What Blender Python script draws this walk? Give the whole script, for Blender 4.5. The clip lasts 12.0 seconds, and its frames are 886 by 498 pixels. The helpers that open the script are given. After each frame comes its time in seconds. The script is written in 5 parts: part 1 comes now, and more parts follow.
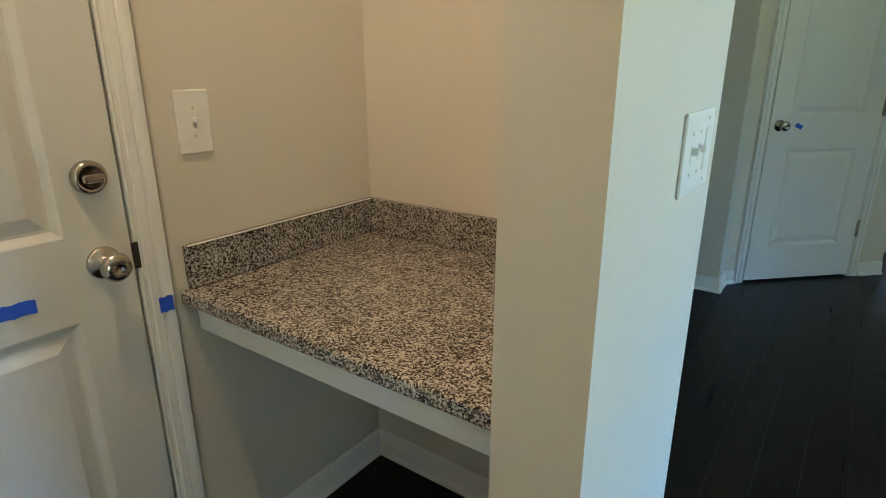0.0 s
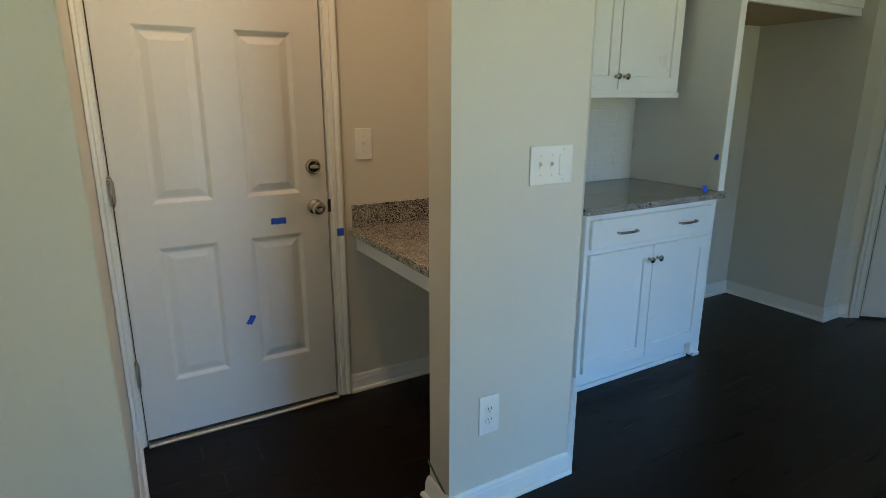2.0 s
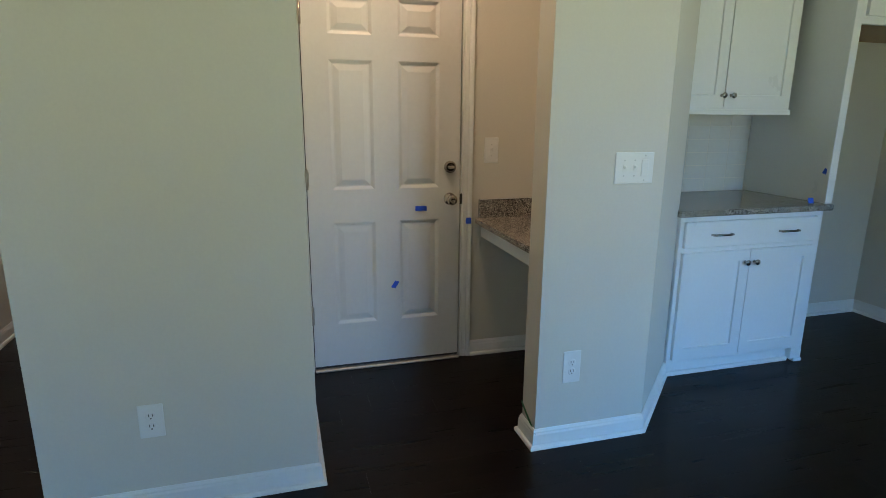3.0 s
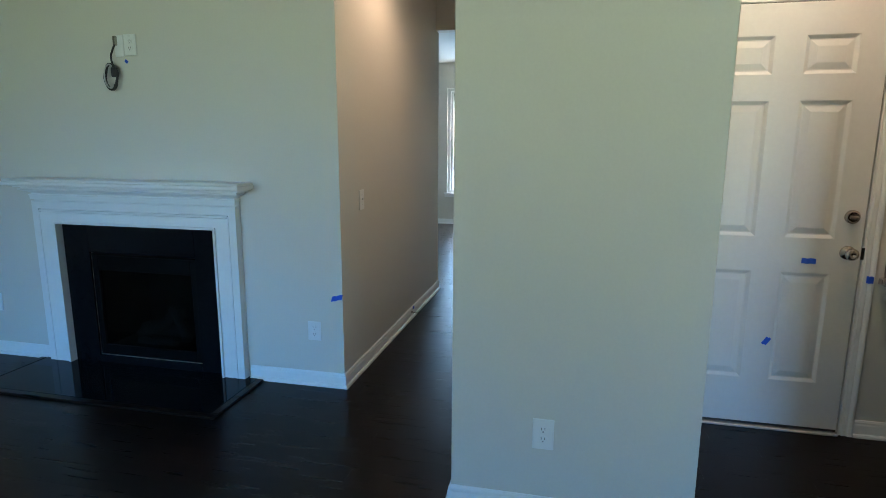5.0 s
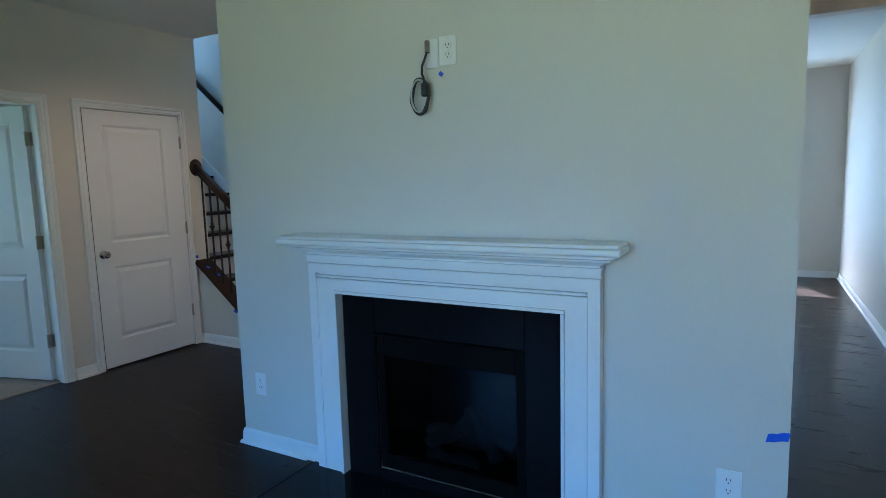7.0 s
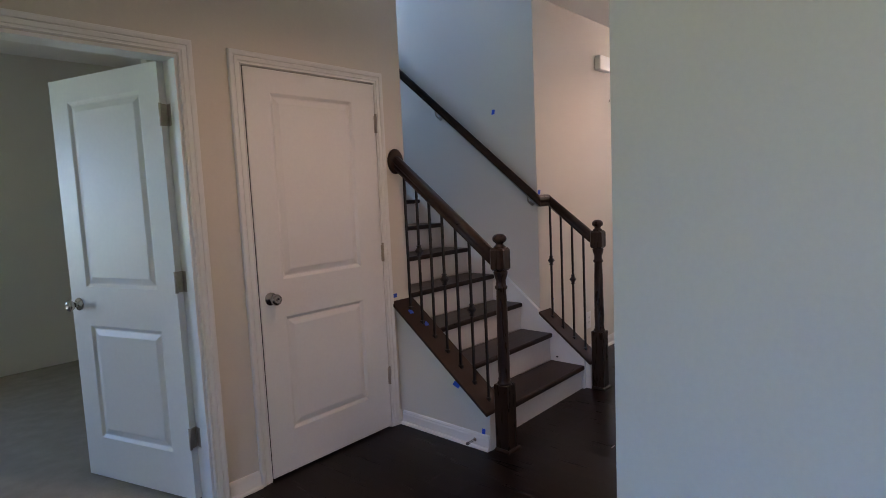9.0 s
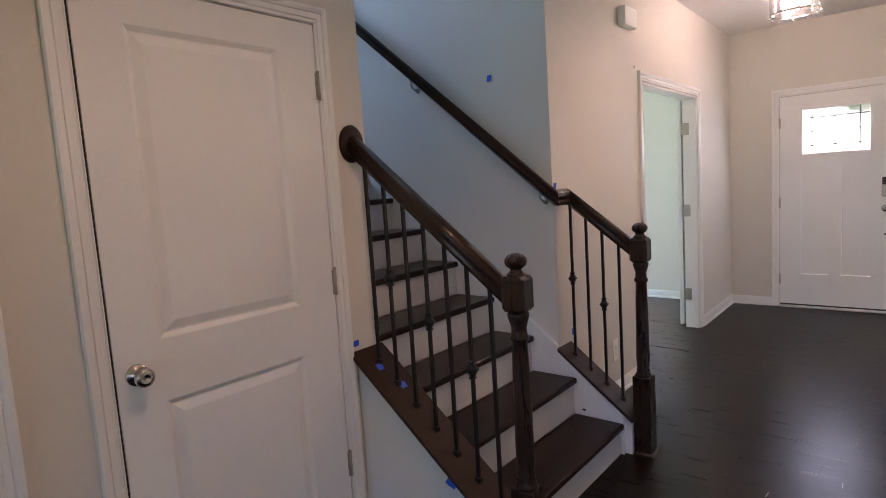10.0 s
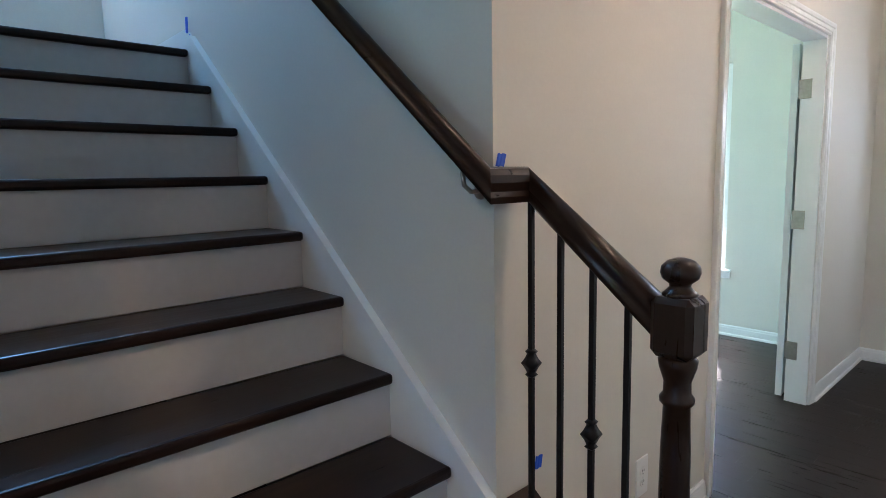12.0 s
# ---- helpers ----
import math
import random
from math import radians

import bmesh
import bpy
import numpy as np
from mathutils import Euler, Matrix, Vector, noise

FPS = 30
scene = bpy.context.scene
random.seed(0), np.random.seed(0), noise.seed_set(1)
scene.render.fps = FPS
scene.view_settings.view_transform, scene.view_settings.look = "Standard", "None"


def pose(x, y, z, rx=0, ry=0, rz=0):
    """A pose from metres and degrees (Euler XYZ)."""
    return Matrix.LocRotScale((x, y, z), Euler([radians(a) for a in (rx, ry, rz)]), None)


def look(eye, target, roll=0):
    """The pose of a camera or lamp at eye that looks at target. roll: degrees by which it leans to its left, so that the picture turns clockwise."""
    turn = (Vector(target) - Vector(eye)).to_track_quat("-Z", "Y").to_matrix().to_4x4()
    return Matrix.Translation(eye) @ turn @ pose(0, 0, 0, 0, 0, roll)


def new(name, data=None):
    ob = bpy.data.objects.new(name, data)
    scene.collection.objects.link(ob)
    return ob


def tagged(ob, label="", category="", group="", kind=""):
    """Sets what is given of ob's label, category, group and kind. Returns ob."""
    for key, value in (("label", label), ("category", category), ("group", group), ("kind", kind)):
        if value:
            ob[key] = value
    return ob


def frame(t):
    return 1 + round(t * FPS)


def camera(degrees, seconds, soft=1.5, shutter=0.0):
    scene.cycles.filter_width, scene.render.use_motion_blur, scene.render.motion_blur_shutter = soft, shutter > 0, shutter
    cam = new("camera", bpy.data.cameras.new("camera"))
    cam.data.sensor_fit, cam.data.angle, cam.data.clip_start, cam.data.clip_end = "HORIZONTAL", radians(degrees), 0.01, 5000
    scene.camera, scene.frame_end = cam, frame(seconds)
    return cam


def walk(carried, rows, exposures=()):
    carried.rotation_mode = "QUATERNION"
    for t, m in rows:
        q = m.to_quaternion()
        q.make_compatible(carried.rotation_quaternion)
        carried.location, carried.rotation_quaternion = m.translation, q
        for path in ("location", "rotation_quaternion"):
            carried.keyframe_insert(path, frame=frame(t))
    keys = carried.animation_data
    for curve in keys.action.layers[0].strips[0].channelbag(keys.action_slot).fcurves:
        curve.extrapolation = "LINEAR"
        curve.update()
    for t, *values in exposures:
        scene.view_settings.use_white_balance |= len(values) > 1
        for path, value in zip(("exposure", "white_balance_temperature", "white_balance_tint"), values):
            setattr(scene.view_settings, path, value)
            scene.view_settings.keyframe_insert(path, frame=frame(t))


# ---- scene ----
cam = camera(75.5, 12.0, soft=0.78)
PATH = [
    (0, (0.836, 1.531, 1.291), (-0.276, 3.076, 0.679), 0.0),
    (0.5, (1.037, 1.444, 1.322), (-0.257, 2.854, 0.74), -0.4),
    (1, (1.307, 1.412, 1.359), (-0.119, 2.696, 0.794), -0.3),
    (1.5, (1.647, 1.319, 1.37), (0.084, 2.444, 0.829), -0.1),
    (2, (2.027, 1.258, 1.37), (0.36, 2.236, 0.859), 0.1),
    (2.5, (2.354, 1.183, 1.371), (0.588, 1.987, 0.887), 0.5),
    (2.7, (2.461, 1.155, 1.372), (0.65, 1.856, 0.895), 0.5),
    (4.3, (2.846, 1.052, 1.377), (0.892, 0.923, 0.971), 0.7),
    (4.5, (2.808, 0.974, 1.377), (0.859, 0.76, 0.981), 0.8),
    (5, (2.659, 0.73, 1.418), (0.74, 0.301, 1.053), 0.3),
    (5.5, (2.428, 0.514, 1.439), (0.553, -0.095, 1.105), -0.7),
    (6, (2.263, 0.179, 1.454), (0.428, -0.563, 1.171), -0.9),
    (6.5, (2.067, -0.219, 1.441), (0.273, -1.063, 1.182), -1.5),
    (7, (1.843, -0.631, 1.429), (0.107, -1.596, 1.193), -1.6),
    (7.5, (1.613, -1.085, 1.437), (-0.058, -2.161, 1.213), -2.1),
    (7.7, (1.555, -1.309, 1.417), (-0.113, -2.394, 1.216), -1.7),
    (9.3, (0.521, -2.873, 1.412), (-0.946, -4.217, 1.208), -3.0),
    (9.5, (0.357, -3.022, 1.432), (-1.11, -4.364, 1.222), -3.2),
    (10, (-0.091, -3.385, 1.417), (-1.623, -4.651, 1.202), -3.7),
    (10.5, (-0.542, -3.638, 1.4), (-2.15, -4.808, 1.182), -3.4),
    (11, (-1.006, -3.67, 1.402), (-2.661, -4.771, 1.184), -2.9),
    (11.5, (-1.412, -3.765, 1.388), (-2.958, -5.014, 1.17), -2.0),
    (12, (-1.787, -3.919, 1.345), (-3.123, -5.387, 1.098), -1.2),
]
EXPOSURES = [(0, 4.08, 6450, 10), (0.6, 4.05, 7000, 13), (1.5, 3.65, 7200, 16), (2.5, 3.4, 6800, 17), (4.5, 3.48, 5850, 13), (5.5, 3.6, 5600, 11), (6.5, 3.58, 5200, 13), (7.7, 3.72, 5750, 21), (9.5, 3.83, 6500, 40), (10.5, 4.02, 6350, 34), (12, 4.05, 5700, 20)]
walk(cam, [(t, look(eye, target, roll)) for t, eye, target, roll in PATH], EXPOSURES)

# ---- world, sun, large lights ----
world = bpy.data.worlds.new("world")
scene.world = world
world.use_nodes = True
wt = world.node_tree
sky = wt.nodes.new("ShaderNodeTexSky")
sky.sky_type = "NISHITA"
sky.sun_disc = False
sky.sun_elevation = radians(53)
sky.sun_rotation = radians(246.5)
wt.links.new(sky.outputs[0], wt.nodes["Background"].inputs[0])
wt.nodes["Background"].inputs[1].default_value = 0.05

CEIL = 2.76


def lamp(name, kind, m, energy, color, **more):
    data = bpy.data.lights.new(name, kind)
    data.energy, data.color = energy, color
    for key, value in more.items():
        if key == "size":
            data.size = value
        elif key == "size_y":
            data.shape, data.size_y = "RECTANGLE", value
        elif key == "angle":
            data.angle = value
        elif key == "radius":
            data.shadow_soft_size = value
        elif key == "spread":
            data.spread = value
        elif key == "cone":
            data.spot_size, data.spot_blend = value, 0.8
    ob = new(name, data)
    ob.matrix_world = m
    return ob


# the sun comes in from the front of the house, high up
lamp("sun", "SUN", look((-8, -4, 16), (-8 + 0.69, -4 + 0.30, 15.0)), 5.0, (1.0, 0.95, 0.86), angle=radians(0.5))
SKYBLUE, LAWN = (0.09, 0.44, 1.0), (0.92, 1.0, 0.68)
# daylight in the living room's rear windows: sky from above, lawn glow from below
for wy, aim, blue, green in ((-3.6, -3.2, 0.26, 0.46), (-1.7, -1.4, 0.82, 1.05), (3.8, 2.9, 0.85, 2.4)):
    lamp("window_skylight", "AREA", look((5.12, wy, 1.75), (0.12, aim, -1.1)), 2.3 * blue, SKYBLUE, size=1.5, size_y=1.5, spread=radians(60))
    lamp("window_lawn_glow", "AREA", look((5.12, wy, 1.1), (0.12, aim * 0.6 + 0.32, 3.9)), 1.0 * green, LAWN, size=1.5, size_y=1.2, spread=radians(85))
lamp("bedroom_window_skylight", "AREA", look((2.5, -8.62, 1.5), (0.2, -5.2, -0.6)), 1.0, (0.20, 0.58, 1.0), size=1.4, size_y=1.4, spread=radians(100))
lamp("bedroom_window_lawn_glow", "AREA", look((2.4, -8.62, 1.1), (0.4, -5.2, 4.6)), 0.8, (0.72, 1.0, 0.72), size=1.4, size_y=1.2, spread=radians(110))
lamp("office_window_skylight", "AREA", look((-5.4, -8.9, 1.5), (-5.6, -4, 1.0)), 5.0, (0.50, 0.92, 0.95), size=1.5, size_y=1.5)
lamp("stair_window_skylight", "AREA", look((-1.9, -8.2, 4.1), (-2.6, -5.5, 1.6)), 5.5, (0.26, 0.62, 1.0), size=1.0, size_y=1.2)
lamp("dining_window_skylight", "AREA", look((-7.2, -0.93, 1.45), (-3.0, -0.93, 0.6)), 3.5, (0.42, 0.72, 1.0), size=0.9, size_y=1.7)
lamp("front_door_skylight", "AREA", look((-6.55, -3.95, 1.72), (-3.0, -3.95, 0.6)), 0.5, (0.8, 0.92, 1.0), size=0.5, size_y=0.4)
WARM = (1.0, 0.68, 0.42)
# warm ceiling downlights over the desk nook and in the hall
# the last two, by the closet and in the foyer, are added fill
for at, watts in (((0.15, 1.72, CEIL - 0.03), 15), ((-0.9, -0.12, CEIL - 0.03), 14), ((-0.95, -3.95, CEIL - 0.03), 13), ((-3.45, -3.8, CEIL - 0.03), 11)):
    lamp("downlight_and_fill_bulb", "SPOT", look(at, (at[0], at[1] + 0.001, 0)), watts * 0.22, WARM, radius=0.05, cone=radians(150))

lamp("ceiling_light_bulb", "POINT", pose(-4.95, -4.05, 2.52), 0.25, (1.0, 0.78, 0.58), radius=0.10)

# ---- materials ----


def mat(name, color, rough=0.5, metal=0.0, vary=0.06, scale=3.0, fine=60.0, bump=0.0, bump_scale=120.0, coat=0.0, spec=0.5):
    m = bpy.data.materials.new(name)
    m.use_nodes = True
    nt = m.node_tree
    b = nt.nodes["Principled BSDF"]
    b.inputs["Roughness"].default_value = rough
    b.inputs["Metallic"].default_value = metal
    b.inputs["Coat Weight"].default_value = coat
    b.inputs["Specular IOR Level"].default_value = spec
    tc = nt.nodes.new("ShaderNodeTexCoord")
    n1 = nt.nodes.new("ShaderNodeTexNoise")
    n2 = nt.nodes.new("ShaderNodeTexNoise")
    n1.inputs["Scale"].default_value, n2.inputs["Scale"].default_value = scale, fine
    n1.inputs["Detail"].default_value = 4
    geo = nt.nodes.new("ShaderNodeNewGeometry")
    nt.links.new(geo.outputs["Position"], n1.inputs["Vector"])
    nt.links.new(geo.outputs["Position"], n2.inputs["Vector"])
    add = nt.nodes.new("ShaderNodeMath")
    add.operation = "ADD"
    nt.links.new(n1.outputs[0], add.inputs[0])
    nt.links.new(n2.outputs[0], add.inputs[1])
    mr = nt.nodes.new("ShaderNodeMapRange")
    mr.inputs[1].default_value, mr.inputs[2].default_value = 0.6, 1.4
    mr.inputs[3].default_value, mr.inputs[4].default_value = 1 - vary, 1 + vary
    nt.links.new(add.outputs[0], mr.inputs[0])
    mul = nt.nodes.new("ShaderNodeVectorMath")
    mul.operation = "SCALE"
    mul.inputs[0].default_value = color
    nt.links.new(mr.outputs[0], mul.inputs["Scale"])
    nt.links.new(mul.outputs[0], b.inputs["Base Color"])
    rr = nt.nodes.new("ShaderNodeMapRange")
    rr.inputs[1].default_value, rr.inputs[2].default_value = 0.3, 0.7
    rr.inputs[3].default_value, rr.inputs[4].default_value = max(0.02, rough * 0.85), min(1, rough * 1.15)
    nt.links.new(n1.outputs[0], rr.inputs[0])
    nt.links.new(rr.outputs[0], b.inputs["Roughness"])
    if bump:
        n3 = nt.nodes.new("ShaderNodeTexNoise")
        n3.inputs["Scale"].default_value = bump_scale
        n3.inputs["Detail"].default_value = 3
        nt.links.new(geo.outputs["Position"], n3.inputs["Vector"])
        bp = nt.nodes.new("ShaderNodeBump")
        bp.inputs["Strength"].default_value = bump
        bp.inputs["Distance"].default_value = 0.002
        nt.links.new(n3.outputs[0], bp.inputs["Height"])
        nt.links.new(bp.outputs[0], b.inputs["Normal"])
    return m


def wood(name, dark, light, rough, stretch, bump=0.25, vary_piece=0.25, scrape=0.0, coat=0.0, spec=0.4):
    """Stained wood; stretch is the scale along x, y, z, small along the grain."""
    m = bpy.data.materials.new(name)
    m.use_nodes = True
    nt = m.node_tree
    b = nt.nodes["Principled BSDF"]
    b.inputs["Coat Weight"].default_value = coat
    b.inputs["Specular IOR Level"].default_value = spec
    b.inputs["Coat Roughness"].default_value = 0.12
    geo = nt.nodes.new("ShaderNodeNewGeometry")
    info = nt.nodes.new("ShaderNodeObjectInfo")
    mp = nt.nodes.new("ShaderNodeMapping")
    mp.inputs["Scale"].default_value = stretch
    nt.links.new(geo.outputs["Position"], mp.inputs["Vector"])
    off = nt.nodes.new("ShaderNodeVectorMath")
    off.operation = "ADD"
    sc = nt.nodes.new("ShaderNodeMath")
    sc.operation = "MULTIPLY"
    sc.inputs[1].default_value = 37.0
    nt.links.new(info.outputs["Random"], sc.inputs[0])
    nt.links.new(mp.outputs[0], off.inputs[0])
    nt.links.new(sc.outputs[0], off.inputs[1])
    n = nt.nodes.new("ShaderNodeTexNoise")
    n.inputs["Scale"].default_value = 1.0
    n.inputs["Detail"].default_value = 6
    n.inputs["Distortion"].default_value = 0.6
    nt.links.new(off.outputs[0], n.inputs["Vector"])
    ramp = nt.nodes.new("ShaderNodeValToRGB")
    ramp.color_ramp.elements[0].position, ramp.color_ramp.elements[1].position = 0.3, 0.75
    ramp.color_ramp.elements[0].color, ramp.color_ramp.elements[1].color = (*dark, 1), (*light, 1)
    nt.links.new(n.outputs[0], ramp.inputs[0])
    rnd = nt.nodes.new("ShaderNodeMath")
    rnd.operation = "ADD"
    nt.links.new(info.outputs["Random"], rnd.inputs[0])
    nt.links.new(geo.outputs["Random Per Island"], rnd.inputs[1])
    fr = nt.nodes.new("ShaderNodeMath")
    fr.operation = "FRACT"
    nt.links.new(rnd.outputs[0], fr.inputs[0])
    pm = nt.nodes.new("ShaderNodeMapRange")
    pm.inputs[3].default_value, pm.inputs[4].default_value = 1 - vary_piece, 1 + vary_piece
    nt.links.new(fr.outputs[0], pm.inputs[0])
    mul = nt.nodes.new("ShaderNodeVectorMath")
    mul.operation = "SCALE"
    nt.links.new(ramp.outputs[0], mul.inputs[0])
    nt.links.new(pm.outputs[0], mul.inputs["Scale"])
    nt.links.new(mul.outputs[0], b.inputs["Base Color"])
    rr = nt.nodes.new("ShaderNodeMapRange")
    rr.inputs[3].default_value, rr.inputs[4].default_value = rough * 0.75, rough * 1.3
    nt.links.new(n.outputs[0], rr.inputs[0])
    nt.links.new(rr.outputs[0], b.inputs["Roughness"])
    bp = nt.nodes.new("ShaderNodeBump")
    bp.inputs["Strength"].default_value = bump
    bp.inputs["Distance"].default_value = 0.002
    nt.links.new(n.outputs[0], bp.inputs["Height"])
    last = bp
    if scrape:
        m2 = nt.nodes.new("ShaderNodeMapping")
        m2.inputs["Scale"].default_value = (14, 2.2, 1)
        nt.links.new(geo.outputs["Position"], m2.inputs["Vector"])
        n2 = nt.nodes.new("ShaderNodeTexNoise")
        n2.inputs["Scale"].default_value = 1.0
        n2.inputs["Detail"].default_value = 2
        n2.inputs["Distortion"].default_value = 0.5
        nt.links.new(m2.outputs[0], n2.inputs["Vector"])
        b2 = nt.nodes.new("ShaderNodeBump")
        b2.inputs["Strength"].default_value = scrape
        b2.inputs["Distance"].default_value = 0.006
        nt.links.new(n2.outputs[0], b2.inputs["Height"])
        nt.links.new(bp.outputs[0], b2.inputs["Normal"])
        last = b2
    nt.links.new(last.outputs[0], b.inputs["Normal"])
    return m


def granite(name):
    m = bpy.data.materials.new(name)
    m.use_nodes = True
    nt = m.node_tree
    b = nt.nodes["Principled BSDF"]
    b.inputs["Roughness"].default_value = 0.16
    geo = nt.nodes.new("ShaderNodeNewGeometry")
    warp = nt.nodes.new("ShaderNodeTexNoise")
    warp.inputs["Scale"].default_value = 60
    nt.links.new(geo.outputs["Position"], warp.inputs["Vector"])
    ws = nt.nodes.new("ShaderNodeVectorMath")
    ws.operation = "MULTIPLY_ADD"
    ws.inputs[1].default_value = (0.012, 0.012, 0.012)
    nt.links.new(warp.outputs["Color"], ws.inputs[0])
    nt.links.new(geo.outputs["Position"], ws.inputs[2])
    v = nt.nodes.new("ShaderNodeTexVoronoi")
    v.inputs["Scale"].default_value = 350
    nt.links.new(ws.outputs[0], v.inputs["Vector"])
    sep = nt.nodes.new("ShaderNodeSeparateColor")
    nt.links.new(v.outputs["Color"], sep.inputs[0])
    big = nt.nodes.new("ShaderNodeTexNoise")
    big.inputs["Scale"].default_value = 22
    nt.links.new(geo.outputs["Position"], big.inputs["Vector"])
    mix = nt.nodes.new("ShaderNodeMath")
    mix.operation = "MULTIPLY_ADD"
    mix.inputs[1].default_value = 0.55
    nt.links.new(big.outputs[0], mix.inputs[0])
    sub = nt.nodes.new("ShaderNodeMath")
    sub.operation = "SUBTRACT"
    sub.inputs[1].default_value = 0.27
    nt.links.new(sep.outputs[0], sub.inputs[0])
    nt.links.new(sub.outputs[0], mix.inputs[2])
    ramp = nt.nodes.new("ShaderNodeValToRGB")
    ramp.color_ramp.interpolation = "CONSTANT"
    el = ramp.color_ramp.elements
    el[0].position, el[0].color = 0.0, (0.018, 0.016, 0.015, 1)
    el[1].position, el[1].color = 0.29, (0.075, 0.064, 0.058, 1)
    for p, c in ((0.44, (0.25, 0.225, 0.20, 1)), (0.60, (0.44, 0.41, 0.375, 1)), (0.80, (0.52, 0.50, 0.46, 1))):
        e = el.new(p)
        e.color = c
    nt.links.new(mix.outputs[0], ramp.inputs[0])
    nt.links.new(ramp.outputs[0], b.inputs["Base Color"])
    return m


def glass(name, rough=0.0, tint=(1, 1, 1)):
    m = bpy.data.materials.new(name)
    m.use_nodes = True
    b = m.node_tree.nodes["Principled BSDF"]
    b.inputs["Base Color"].default_value = (*tint, 1)
    b.inputs["Transmission Weight"].default_value = 1.0
    b.inputs["Roughness"].default_value = rough
    b.inputs["IOR"].default_value = 1.45
    return m


def glow(name, color, strength):
    m = bpy.data.materials.new(name)
    m.use_nodes = True
    b = m.node_tree.nodes["Principled BSDF"]
    b.inputs["Base Color"].default_value = (*color, 1)
    b.inputs["Emission Color"].default_value = (*color, 1)
    b.inputs["Emission Strength"].default_value = strength
    return m


WALL = mat("wall_paint", (0.66, 0.625, 0.555), 0.62, vary=0.025, scale=1.2, fine=90, bump=0.12, bump_scale=260)
CEILING = mat("ceiling_paint", (0.74, 0.73, 0.70), 0.8, vary=0.02, scale=1.0, bump=0.15, bump_scale=180)
TRIM = mat("trim_paint", (0.78, 0.78, 0.76), 0.33, vary=0.02, scale=2.0, fine=40, bump=0.05, bump_scale=60)
DOOR = mat("door_paint", (0.76, 0.76, 0.745), 0.38, vary=0.025, scale=2.5, fine=50, bump=0.10, bump_scale=90)
GARAGEDOOR = mat("garage_door_paint", (0.68, 0.675, 0.655), 0.40, vary=0.03, scale=2.5, fine=50, bump=0.10, bump_scale=90)
CABINET = mat("cabinet_paint", (0.80, 0.81, 0.81), 0.32, vary=0.02, scale=3, bump=0.04, bump_scale=70)
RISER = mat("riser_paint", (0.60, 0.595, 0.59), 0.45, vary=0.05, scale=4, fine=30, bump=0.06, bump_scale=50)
PLASTIC = mat("white_plastic", (0.80, 0.80, 0.78), 0.3, vary=0.01)
DARKSLOT = mat("dark_slot", (0.02, 0.02, 0.02), 0.6)
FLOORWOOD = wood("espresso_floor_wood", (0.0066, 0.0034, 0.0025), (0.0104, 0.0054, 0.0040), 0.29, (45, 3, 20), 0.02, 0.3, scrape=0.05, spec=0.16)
STAIRWOOD = wood("walnut_stair_wood", (0.012, 0.0058, 0.0042), (0.027, 0.013, 0.009), 0.30, (4, 60, 60), 0.08, 0.15, coat=0.06, spec=0.18)
RAILWOOD = wood("walnut_rail_wood", (0.017, 0.0088, 0.0052), (0.030, 0.015, 0.0085), 0.30, (45, 7, 45), 0.04, 0.05, coat=0.06, spec=0.28)
NEWELWOOD = wood("walnut_newel_wood", (0.017, 0.0088, 0.0052), (0.030, 0.015, 0.0085), 0.28, (45, 45, 6), 0.04, 0.05, coat=0.08, spec=0.28)
CAPWOOD = mat("walnut_cap_wood", (0.030, 0.016, 0.010), 0.5, vary=0.18, scale=8, fine=120, spec=0.15)
SUBFLOOR = mat("subfloor", (0.008, 0.006, 0.005), 0.8)
GRANITE = granite("speckled_granite")
BLACKSTONE = mat("polished_black_granite", (0.006, 0.006, 0.007), 0.06, vary=0.3, scale=30, fine=300, spec=0.12)
BLACKMETAL = mat("black_iron", (0.010, 0.009, 0.009), 0.42, metal=0.3, vary=0.2, bump=0.15, bump_scale=200)
FIREMETAL = mat("firebox_black_metal", (0.0025, 0.0025, 0.0025), 0.5, vary=0.2, bump=0.1, spec=0.06)
NICKEL = mat("brushed_nickel", (0.44, 0.41, 0.375), 0.2, metal=1.0, vary=0.05)
BRONZE = mat("aged_hinge_metal", (0.42, 0.38, 0.33), 0.35, metal=1.0, vary=0.12, scale=20)
TAPE = mat("blue_masking_tape", (0.015, 0.09, 0.62), 0.6, vary=0.08, scale=20)
GREENTAPE = mat("green_tape", (0.03, 0.16, 0.07), 0.6)
CARPET = mat("beige_carpet", (0.30, 0.265, 0.23), 0.95, vary=0.22, scale=9, fine=220, bump=0.9, bump_scale=240, spec=0.1)
CABLE = mat("black_cable", (0.012, 0.012, 0.013), 0.45)
PALECABLE = mat("pale_cable", (0.55, 0.55, 0.53), 0.4)
LOG = mat("ceramic_log", (0.018, 0.014, 0.010), 0.85, vary=0.5, scale=14, fine=70, bump=0.8, bump_scale=40)
RAWWOOD = mat("raw_plywood", (0.46, 0.31, 0.17), 0.6, vary=0.12, scale=4)
BRICKRED = mat("threshold_wood", (0.20, 0.10, 0.055), 0.5, vary=0.2, scale=20)
PANE = glass("window_glass")
FIREGLASS = glass("smoked_fire_glass", 0.0, (0.22, 0.22, 0.22))
CRYSTAL = glass("ribbed_shade_glass", 0.05, (0.95, 0.97, 1.0))
BULB = glow("lit_bulb", (1.0, 0.80, 0.62), 11)
LEAD = mat("dark_came", (0.06, 0.06, 0.07), 0.5)
TEXTURED = glass("textured_door_glass", 0.09, (0.92, 0.97, 1.0))
